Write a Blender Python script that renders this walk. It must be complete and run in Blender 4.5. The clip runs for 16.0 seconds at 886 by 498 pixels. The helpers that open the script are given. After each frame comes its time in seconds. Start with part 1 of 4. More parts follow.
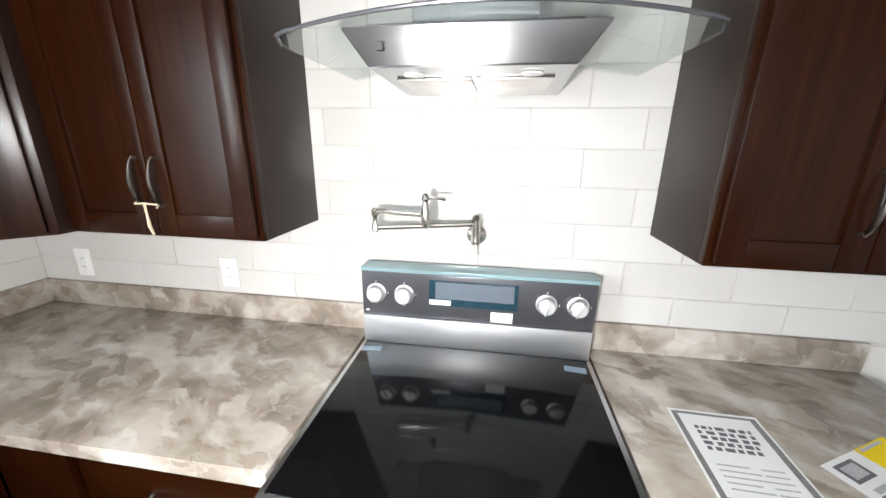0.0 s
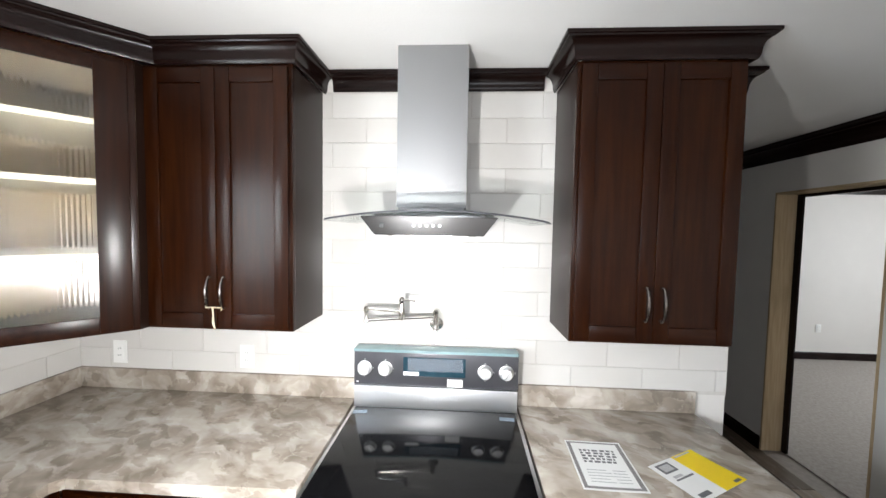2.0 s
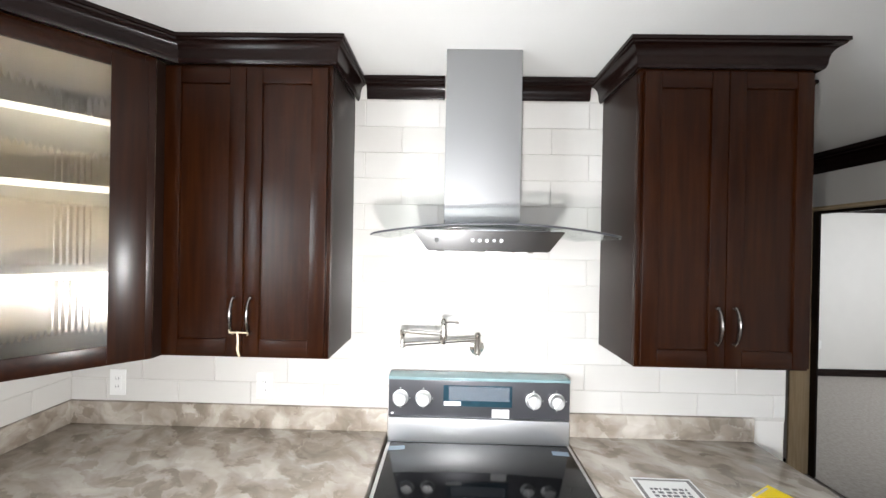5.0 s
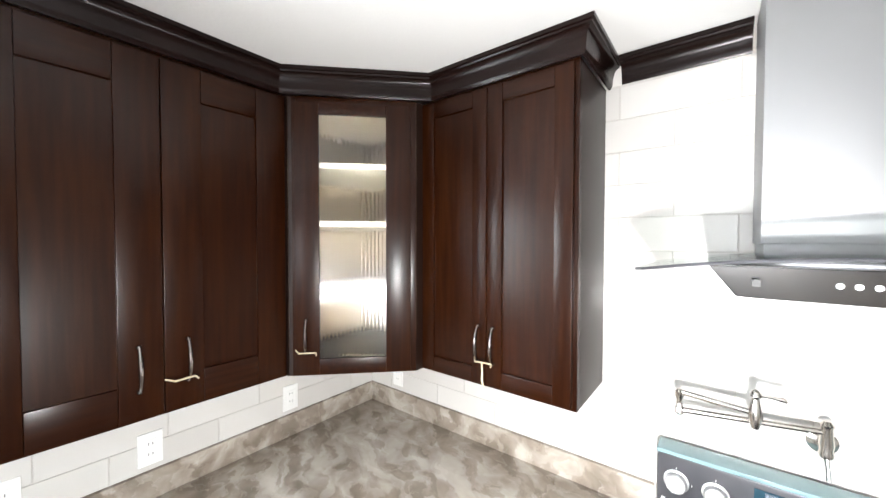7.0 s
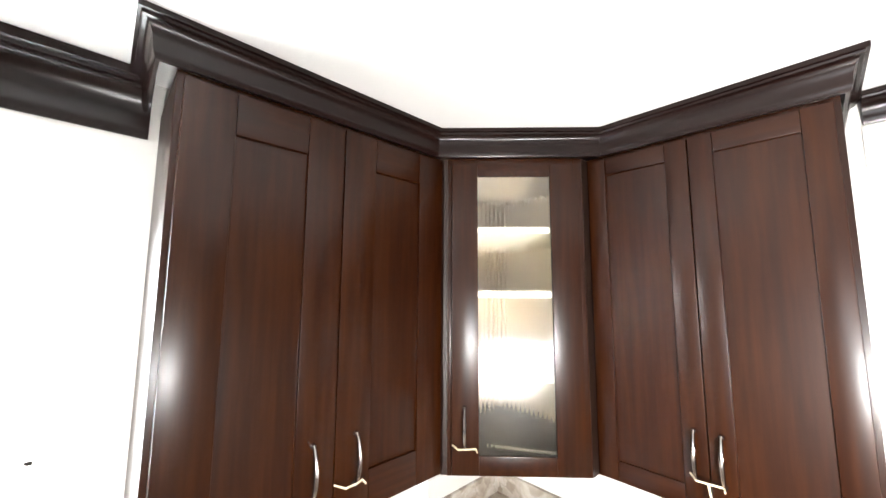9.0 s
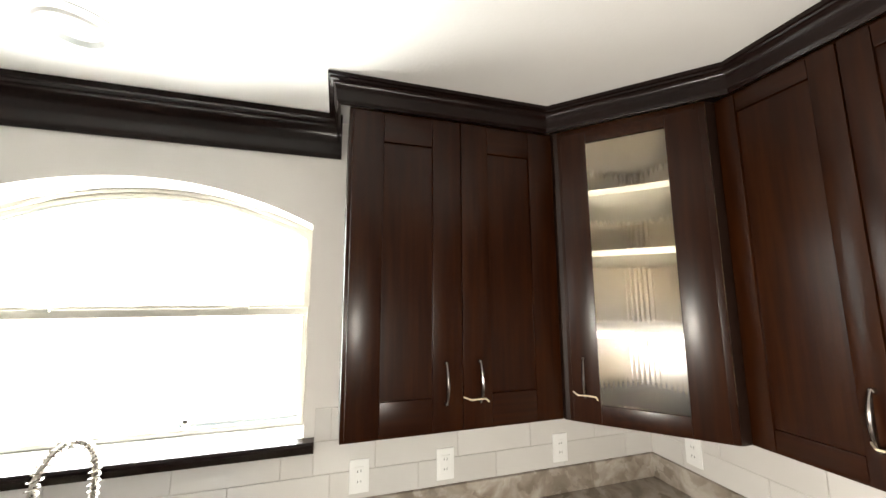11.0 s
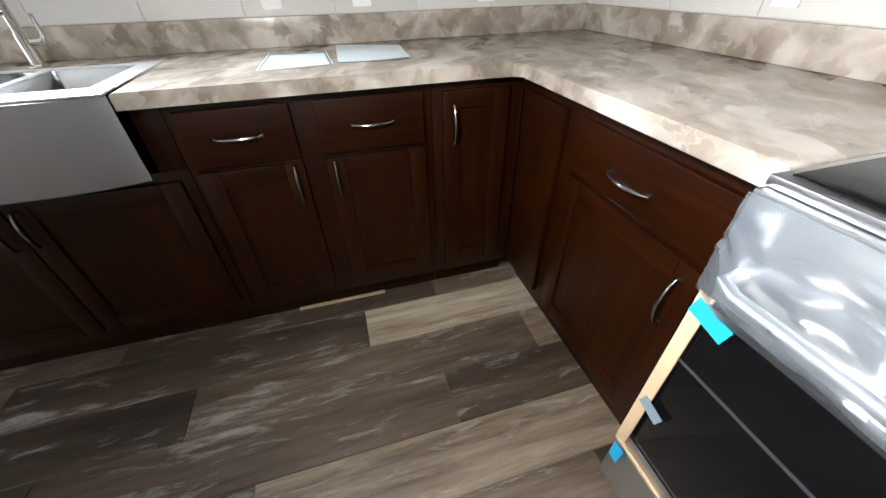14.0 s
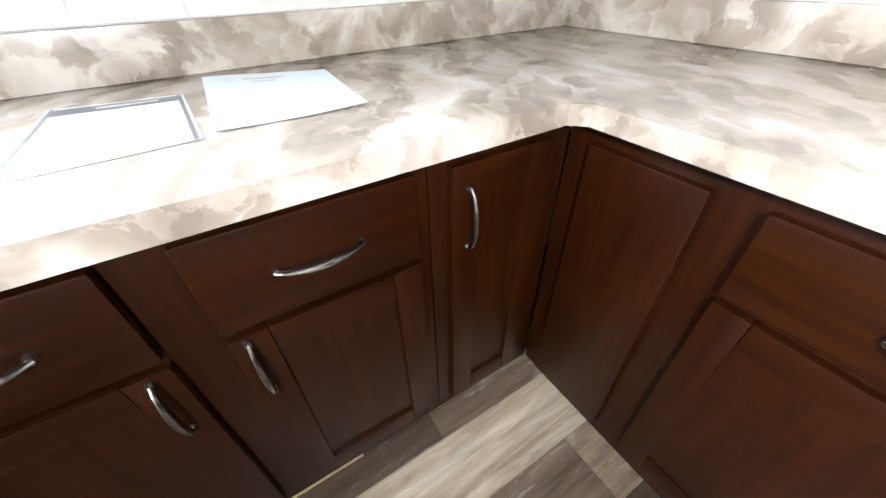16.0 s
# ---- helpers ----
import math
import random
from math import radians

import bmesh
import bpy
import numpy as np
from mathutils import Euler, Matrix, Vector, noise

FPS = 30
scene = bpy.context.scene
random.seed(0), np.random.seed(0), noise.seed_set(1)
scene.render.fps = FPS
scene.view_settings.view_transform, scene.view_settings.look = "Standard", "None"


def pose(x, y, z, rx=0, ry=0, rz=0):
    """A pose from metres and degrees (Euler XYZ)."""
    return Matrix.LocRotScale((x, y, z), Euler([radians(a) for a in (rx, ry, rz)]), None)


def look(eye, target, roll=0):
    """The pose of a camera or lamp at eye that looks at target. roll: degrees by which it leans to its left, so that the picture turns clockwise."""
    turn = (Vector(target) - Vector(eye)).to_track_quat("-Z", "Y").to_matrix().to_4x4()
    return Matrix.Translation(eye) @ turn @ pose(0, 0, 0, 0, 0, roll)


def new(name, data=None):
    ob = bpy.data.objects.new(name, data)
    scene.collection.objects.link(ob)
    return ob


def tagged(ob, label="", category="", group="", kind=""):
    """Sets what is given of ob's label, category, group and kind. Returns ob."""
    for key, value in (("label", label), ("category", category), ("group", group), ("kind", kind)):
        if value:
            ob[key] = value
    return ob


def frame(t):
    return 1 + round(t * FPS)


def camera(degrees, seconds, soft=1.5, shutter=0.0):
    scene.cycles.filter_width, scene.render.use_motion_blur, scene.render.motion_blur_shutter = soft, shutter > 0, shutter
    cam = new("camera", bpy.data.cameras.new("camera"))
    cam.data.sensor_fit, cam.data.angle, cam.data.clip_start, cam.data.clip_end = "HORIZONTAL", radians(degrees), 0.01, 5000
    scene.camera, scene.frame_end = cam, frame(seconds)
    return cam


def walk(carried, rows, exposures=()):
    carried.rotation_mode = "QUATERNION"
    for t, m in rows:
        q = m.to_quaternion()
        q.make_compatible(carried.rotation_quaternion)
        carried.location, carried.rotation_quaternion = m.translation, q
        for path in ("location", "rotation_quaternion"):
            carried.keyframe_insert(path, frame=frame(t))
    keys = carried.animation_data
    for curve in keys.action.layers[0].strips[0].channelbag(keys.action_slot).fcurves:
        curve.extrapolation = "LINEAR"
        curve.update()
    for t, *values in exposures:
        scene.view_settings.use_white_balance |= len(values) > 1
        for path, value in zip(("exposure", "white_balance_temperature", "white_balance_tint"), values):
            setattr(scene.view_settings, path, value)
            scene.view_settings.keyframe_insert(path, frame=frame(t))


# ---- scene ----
cam = camera(102.6, 16.0)
PATH = [
    (0, (1.886, -1.156, 1.578), (1.6, 0.743, 1.017), 0.7),
    (0.5, (1.962, -1.375, 1.599), (1.694, 0.54, 1.089), 1.0),
    (1, (1.924, -1.48, 1.642), (1.709, 0.449, 1.159), 1.2),
    (1.5, (1.927, -1.597, 1.668), (1.717, 0.358, 1.302), 1.1),
    (2, (1.946, -1.683, 1.737), (1.832, 0.311, 1.636), 1.0),
    (2.5, (2.0, -1.71, 1.795), (2.0, 0.29, 1.773), 1.0),
    (3, (2.052, -1.676, 1.785), (2.361, 0.3, 1.82), 1.2),
    (5.5, (1.619, -1.504, 1.724), (1.314, 0.472, 1.702), 0.9),
    (6, (1.591, -1.41, 1.765), (0.941, 0.481, 1.727), 0.6),
    (6.5, (1.584, -1.379, 1.805), (0.612, 0.368, 1.758), 0.3),
    (7, (1.595, -1.382, 1.836), (0.37, 0.198, 1.788), 0.1),
    (7.5, (1.544, -1.4, 1.878), (0.196, 0.078, 1.864), 0.2),
    (8, (1.429, -1.408, 1.904), (0.013, 0.004, 1.961), 0.2),
    (8.5, (1.3, -1.456, 1.928), (-0.129, -0.062, 2.05), 0.2),
    (9, (1.198, -1.524, 1.919), (-0.243, -0.155, 2.139), 0.3),
    (11.5, (1.55, -1.45, 1.674), (-0.395, -1.034, 1.876), 0.1),
    (12, (1.649, -1.419, 1.571), (-0.309, -1.008, 1.598), -0.0),
    (12.5, (1.745, -1.327, 1.403), (-0.187, -0.928, 1.071), -0.4),
    (13, (1.784, -1.248, 1.318), (-0.041, -0.861, 0.598), -0.5),
    (13.5, (1.769, -1.237, 1.206), (0.099, -0.794, 0.199), -0.7),
    (14, (1.732, -1.202, 1.123), (0.202, -0.779, -0.093), -1.3),
    (14.5, (1.617, -1.276, 1.096), (0.179, -0.797, -0.209), -1.5),
    (15, (1.479, -1.346, 1.165), (0.113, -0.707, -0.149), -1.6),
    (15.5, (1.264, -1.254, 1.155), (-0.081, -0.552, -0.149), -2.3),
    (16, (1.042, -1.161, 1.095), (-0.292, -0.356, -0.158), -1.6),
]
EXPOSURE = [(0.0, 3.0, 6250, 10), (2.0, 3.1, 6250, 10), (3.0, 3.5, 6300, 10), (5.5, 3.1, 6250, 10), (7.0, 3.5, 6250, 10), (8.0, 3.75, 6350, 10), (9.0, 4.3, 6400, 10), (11.5, 2.5, 7200, 10), (12.5, 2.0, 7200, 10), (13.5, 2.0, 6600, 12), (14.0, 3.0, 6300, 10), (14.5, 3.3, 6200, 10), (15.2, 3.7, 6150, 10), (16.0, 3.95, 6000, 10)]
walk(cam, [(t, look(eye, target, roll)) for t, eye, target, roll in PATH], EXPOSURE)

# ---- world, sun, lamps ----
world = bpy.data.worlds.new("world")
scene.world = world
world.use_nodes = True
wn = world.node_tree
sky = wn.nodes.new("ShaderNodeTexSky")
sky.sky_type, sky.sun_disc = "NISHITA", False
sky.sun_elevation, sky.sun_rotation = radians(48), radians(80)
sky.dust_density = 2.5
wn.links.new(sky.outputs["Color"], wn.nodes["Background"].inputs["Color"])
wn.nodes["Background"].inputs["Strength"].default_value = 0.15


def lamp(name, kind, m, energy, color=(1, 1, 1), **more):
    data = bpy.data.lights.new(name, kind)
    data.energy, data.color = energy, color
    if kind == "SUN":
        data.angle = more["angle"]
    elif kind == "AREA":
        data.shape, data.size, data.size_y = "RECTANGLE", more["size"], more["size_y"]
    else:
        data.shadow_soft_size = more["size"]
    ob = new(name, data)
    ob.matrix_world = m
    return ob


sun_dir = Vector((math.sin(radians(80)) * math.cos(radians(48)), math.cos(radians(80)) * math.cos(radians(48)), math.sin(radians(48))))
lamp("sun", "SUN", look(sun_dir * 30, (0, 0, 0)), 3.5, (1, 0.95, 0.88), angle=radians(0.5))
# stands for the light carried with the camera, fixed midway at chest height
lamp("carried_light", "AREA", look((1.66, -1.53, 1.43), (1.33, -0.53, 1.31)), 4.0, (1, 0.97, 0.93), size=0.07, size_y=0.07)
# daylight of the window over the sink
lamp("window_daylight", "AREA", look((-0.23, -2.14, 1.7), (1.0, -2.14, 1.45)), 14, (0.93, 0.97, 1), size=1.1, size_y=0.9)
# fill added to brighten the far room; the east wall has no window
lamp("far_room_fill", "AREA", look((8.9, 1.2, 1.5), (6.0, 1.6, 1.2)), 11, (0.95, 0.98, 1), size=1.6, size_y=1.2)
# unseen fill added at the south wall to lift hall wall and ceiling
lamp("south_fill", "AREA", look((2.4, -6.3, 1.4), (2.6, -3, 1.7)), 7, (0.95, 0.97, 1), size=1.8, size_y=1.3)


# ---- materials ----
def material(name):
    m = bpy.data.materials.new(name)
    m.use_nodes = True
    return m, m.node_tree, m.node_tree.nodes["Principled BSDF"]


def node(nt, kind, **values):
    n = nt.nodes.new(kind)
    for k, v in values.items():
        n.inputs[k.replace("_", " ")].default_value = v
    return n


def coords(nt, scale=(1, 1, 1), kind="Object", rot=(0, 0, 0)):
    tc = nt.nodes.new("ShaderNodeTexCoord")
    mp = nt.nodes.new("ShaderNodeMapping")
    mp.inputs["Scale"].default_value = scale
    mp.inputs["Rotation"].default_value = rot
    nt.links.new(tc.outputs[kind], mp.inputs["Vector"])
    return mp.outputs["Vector"]


def noise_of(nt, vec, scale, detail=4.0, rough=0.55, distort=0.0):
    n = node(nt, "ShaderNodeTexNoise", Scale=scale, Detail=detail, Roughness=rough, Distortion=distort)
    nt.links.new(vec, n.inputs["Vector"])
    return n.outputs["Fac"]


def ramp(nt, fac, stops):
    r = nt.nodes.new("ShaderNodeValToRGB")
    e = r.color_ramp.elements
    while len(e) < len(stops):
        e.new(0.5)
    for el, (p, c) in zip(e, stops):
        el.position, el.color = p, (*c, 1)
    nt.links.new(fac, r.inputs["Fac"])
    return r.outputs["Color"]


def bump(nt, bsdf, height, strength, distance=0.002):
    b = node(nt, "ShaderNodeBump", Strength=strength, Distance=distance)
    nt.links.new(height, b.inputs["Height"])
    nt.links.new(b.outputs["Normal"], bsdf.inputs["Normal"])


def span(nt, fac, lo, hi):
    m = nt.nodes.new("ShaderNodeMapRange")
    m.inputs["To Min"].default_value, m.inputs["To Max"].default_value = lo, hi
    nt.links.new(fac, m.inputs["Value"])
    return m.outputs["Result"]


def plain(name, color, rough=0.5, metal=0.0, vary=0.12, scale=6.0, relief=0.0, fine=60.0, coat=0.0, shine=0.5):
    m, nt, b = material(name)
    b.inputs["Specular IOR Level"].default_value = shine
    v = coords(nt)
    dark = tuple(c * (1 - vary) for c in color)
    light = tuple(min(1, c * (1 + vary)) for c in color)
    nt.links.new(ramp(nt, noise_of(nt, v, scale), [(0.3, dark), (0.7, light)]), b.inputs["Base Color"])
    nt.links.new(span(nt, noise_of(nt, v, min(scale, 4), 2), max(0.03, rough - 0.02), rough + 0.02), b.inputs["Roughness"])
    b.inputs["Metallic"].default_value = metal
    b.inputs["Coat Weight"].default_value = coat
    if relief:
        bump(nt, b, noise_of(nt, v, fine), relief)
    return m


def wood(name, dark, mid, light, rough=0.4, grain=(26, 26, 1.6), coat=0.36, relief=0.35, shine=0.04):
    m, nt, b = material(name)
    v = coords(nt, grain)
    big = coords(nt, (1, 1, 0.5))
    g = noise_of(nt, v, 2.4, 5, 0.5, 0.15)
    blotch = noise_of(nt, big, 3.5, 3)
    mix = nt.nodes.new("ShaderNodeMath")
    mix.operation = "MULTIPLY_ADD"
    nt.links.new(g, mix.inputs[0])
    mix.inputs[1].default_value = 0.6
    half = nt.nodes.new("ShaderNodeMath")
    half.operation = "MULTIPLY"
    half.inputs[1].default_value = 0.4
    nt.links.new(blotch, half.inputs[0])
    nt.links.new(half.outputs[0], mix.inputs[2])
    nt.links.new(ramp(nt, mix.outputs[0], [(0.3, dark), (0.5, mid), (0.7, light)]), b.inputs["Base Color"])
    b.inputs["Roughness"].default_value = rough
    b.inputs["Coat Weight"].default_value = coat
    b.inputs["Coat Roughness"].default_value = 0.27
    b.inputs["Specular IOR Level"].default_value = shine
    bump(nt, b, g, relief, 0.001)
    return m


ESPRESSO = wood("espresso_wood", (0.0072, 0.0015, 0.0003), (0.015, 0.0034, 0.00045), (0.025, 0.0064, 0.0008))
ESPRESSO_FLAT = wood("espresso_rail_wood", (0.0072, 0.0015, 0.0003), (0.015, 0.0034, 0.00045), (0.025, 0.0064, 0.0008), grain=(1.6, 26, 26))
CROWN = plain("espresso_moulding", (0.008, 0.0032, 0.0024), 0.24, vary=0.3)
CROWN.node_tree.nodes["Principled BSDF"].inputs["Specular IOR Level"].default_value = 0.22
SIDE = plain("cabinet_end_laminate", (0.015, 0.007, 0.0045), 0.42, vary=0.15, scale=12, shine=0.28)
INTERIOR = plain("maple_interior_laminate", (0.5, 0.42, 0.3), 0.45, vary=0.08)
SHELF_EDGE = plain("shelf_edge", (0.75, 0.7, 0.58), 0.5, vary=0.05)
PAINT = plain("wall_paint", (0.66, 0.635, 0.6), 0.6, vary=0.03, scale=2, relief=0.15, fine=160)
CEILING = plain("ceiling_paint", (0.83, 0.82, 0.8), 0.75, vary=0.02, scale=2, relief=0.35, fine=90)
TILE_GROUT = plain("pale_tile_grout", (0.54, 0.515, 0.48), 0.8, vary=0.08, scale=30)
GROUT = plain("grout", (0.3, 0.27, 0.24), 0.8, vary=0.1, scale=30)
WHITE = plain("white_plastic", (0.82, 0.82, 0.8), 0.3, vary=0.02)
VINYL = plain("window_vinyl", (0.4, 0.385, 0.33), 0.4, vary=0.04)
SLOT = plain("slot_dark", (0.05, 0.05, 0.05), 0.5)


def brushed(name, color, rough, grain, streak=0.0):
    m, nt, b = material(name)
    g = noise_of(nt, coords(nt, grain), 1.0, 4)
    b.inputs["Base Color"].default_value = (*color, 1)
    b.inputs["Metallic"].default_value = 1.0
    b.inputs["Roughness"].default_value = rough
    if streak:
        tan = nt.nodes.new("ShaderNodeTangent")
        tan.direction_type, tan.axis = "RADIAL", "Z"
        nt.links.new(tan.outputs[0], b.inputs["Tangent"])
        b.inputs["Anisotropic"].default_value = 0.9
        b.inputs["Anisotropic Rotation"].default_value = streak
    bump(nt, b, g, 0.05, 0.0005)
    return m


KNOB_METAL = brushed("satin_aluminium", (0.88, 0.88, 0.88), 0.5, (20, 20, 20))
STEEL = brushed("stainless_steel", (0.56, 0.57, 0.58), 0.33, (3, 200, 200))
APRON = brushed("apron_steel", (0.4, 0.4, 0.41), 0.24, (200, 3, 200), 0.25)
BASIN = brushed("sink_steel", (0.33, 0.33, 0.34), 0.22, (200, 3, 200))
BACK_STEEL = brushed("backguard_steel", (0.72, 0.73, 0.74), 0.42, (3, 200, 200))
HOOD_FRONT = brushed("hood_front_steel", (0.3, 0.3, 0.305), 0.17, (3, 200, 200))
HOOD_STEEL = brushed("hood_steel", (0.34, 0.34, 0.345), 0.6, (3, 200, 200))
NICKEL = plain("brushed_nickel", (0.6, 0.57, 0.53), 0.24, 1.0, vary=0.06, scale=20)
DARK_NICKEL = plain("handle_nickel", (0.3, 0.27, 0.25), 0.2, 1.0, vary=0.1, scale=20)
BLACK_GLASS = plain("black_glass", (0.004, 0.004, 0.0045), 0.08, vary=0.1, scale=5, shine=0.2)
BLACK = plain("black_enamel", (0.012, 0.012, 0.013), 0.3, vary=0.2)
PANEL_GREY = plain("control_panel_grey", (0.09, 0.09, 0.1), 0.33, 0.5, vary=0.1)
TEAL = plain("film_edge_teal", (0.22, 0.33, 0.35), 0.25, vary=0.15)
DISPLAY = plain("display_glass", (0.02, 0.05, 0.07), 0.1, vary=0.3, scale=30)
JAMB = wood("raw_jamb_wood", (0.34, 0.25, 0.15), (0.44, 0.33, 0.2), (0.52, 0.41, 0.27), rough=0.55, coat=0)
CARD = plain("cardboard_strip", (0.62, 0.45, 0.28), 0.7, vary=0.1)
BLUE_TAPE = plain("blue_tape", (0.02, 0.38, 0.66), 0.45, vary=0.08)
GREY_TAPE = plain("grey_tape", (0.2, 0.26, 0.32), 0.4, vary=0.1)
PAPER = plain("paper", (0.8, 0.8, 0.79), 0.55, vary=0.03)
PAPER_BLUE = plain("bluish_paper", (0.62, 0.7, 0.72), 0.45, vary=0.03)
INK = plain("ink_grey", (0.12, 0.12, 0.13), 0.5, vary=0.3, scale=200)
BORDER = plain("border_grey", (0.2, 0.19, 0.19), 0.5, vary=0.2, scale=60)
FAINT_INK = plain("faint_ink", (0.45, 0.45, 0.46), 0.5, vary=0.2, scale=200)
YELLOW = plain("yellow_card", (0.85, 0.62, 0.0), 0.45, vary=0.04)
TIE = plain("beige_twist_tie", (0.65, 0.55, 0.38), 0.5, vary=0.15, scale=40)
CARPET = plain("carpet", (0.36, 0.33, 0.3), 0.95, vary=0.15, scale=40, relief=0.6, fine=300)


def tile_material():
    m, nt, b = material("glazed_white_tile")
    info = nt.nodes.new("ShaderNodeObjectInfo")
    v = coords(nt)
    r = ramp(nt, info.outputs["Random"], [(0.0, (0.6, 0.58, 0.55)), (1.0, (0.66, 0.643, 0.615))])
    mix = nt.nodes.new("ShaderNodeMix")
    mix.data_type, mix.blend_type = "RGBA", "MULTIPLY"
    mix.inputs[0].default_value = 1.0
    nt.links.new(r, mix.inputs[6])
    nt.links.new(ramp(nt, noise_of(nt, v, 5), [(0.3, (0.95, 0.95, 0.95)), (0.7, (1, 1, 1))]), mix.inputs[7])
    nt.links.new(mix.outputs[2], b.inputs["Base Color"])
    b.inputs["Roughness"].default_value = 0.22
    bump(nt, b, noise_of(nt, v, 14), 0.2, 0.003)
    return m


TILE = tile_material()


def counter_material():
    m, nt, b = material("marbled_laminate")
    v = coords(nt, (1, 1, 1), rot=(0, 0, radians(28)))
    warp = node(nt, "ShaderNodeTexNoise", Scale=5.0, Detail=3.0)
    nt.links.new(v, warp.inputs["Vector"])
    add = nt.nodes.new("ShaderNodeVectorMath")
    add.operation = "MULTIPLY_ADD"
    nt.links.new(warp.outputs["Color"], add.inputs[0])
    add.inputs[1].default_value = (0.16, 0.16, 0.16)
    nt.links.new(v, add.inputs[2])
    st = nt.nodes.new("ShaderNodeMapping")
    st.inputs["Scale"].default_value = (4.5, 8.5, 7)
    nt.links.new(add.outputs[0], st.inputs["Vector"])
    a = noise_of(nt, st.outputs[0], 1.0, 3.5, 0.5, 0.3)
    flakes = nt.nodes.new("ShaderNodeTexVoronoi")
    flakes.feature = "SMOOTH_F1"
    flakes.inputs["Scale"].default_value = 2.6
    flakes.inputs["Smoothness"].default_value = 0.3
    ragged = node(nt, "ShaderNodeTexNoise", Scale=3.2, Detail=5.0, Roughness=0.65)
    nt.links.new(st.outputs[0], ragged.inputs["Vector"])
    torn = nt.nodes.new("ShaderNodeVectorMath")
    torn.operation = "MULTIPLY_ADD"
    nt.links.new(ragged.outputs["Color"], torn.inputs[0])
    torn.inputs[1].default_value = (0.55, 0.55, 0.55)
    nt.links.new(st.outputs[0], torn.inputs[2])
    nt.links.new(torn.outputs[0], flakes.inputs["Vector"])
    tone = nt.nodes.new("ShaderNodeSeparateColor")
    nt.links.new(flakes.outputs["Color"], tone.inputs[0])
    blend = nt.nodes.new("ShaderNodeMath")
    blend.operation = "MULTIPLY_ADD"
    blend.inputs[1].default_value = 0.85
    nt.links.new(a, blend.inputs[0])
    nt.links.new(span(nt, tone.outputs[0], -0.02, 0.17), blend.inputs[2])
    base = ramp(nt, blend.outputs[0], [(0.32, (0.21, 0.173, 0.138)), (0.42, (0.29, 0.246, 0.202)), (0.5, (0.37, 0.322, 0.272)), (0.58, (0.46, 0.412, 0.358)), (0.7, (0.57, 0.53, 0.48))])
    rim = nt.nodes.new("ShaderNodeTexVoronoi")
    rim.feature = "DISTANCE_TO_EDGE"
    rim.inputs["Scale"].default_value = 2.6
    nt.links.new(torn.outputs[0], rim.inputs["Vector"])
    vein = ramp(nt, rim.outputs["Distance"], [(0.0, (1, 1, 1)), (0.07, (0, 0, 0))])
    some = ramp(nt, noise_of(nt, v, 9, 3), [(0.5, (0, 0, 0)), (0.66, (0.45, 0.45, 0.45))])
    both = nt.nodes.new("ShaderNodeMath")
    both.operation = "MULTIPLY"
    nt.links.new(vein, both.inputs[0])
    nt.links.new(some, both.inputs[1])
    pale = nt.nodes.new("ShaderNodeMix")
    pale.data_type = "RGBA"
    nt.links.new(both.outputs[0], pale.inputs[0])
    nt.links.new(base, pale.inputs[6])
    pale.inputs[7].default_value = (0.58, 0.535, 0.48, 1)
    nt.links.new(pale.outputs[2], b.inputs["Base Color"])
    nt.links.new(span(nt, noise_of(nt, v, 2.5, 2), 0.2, 0.26), b.inputs["Roughness"])
    return m


COUNTER = counter_material()


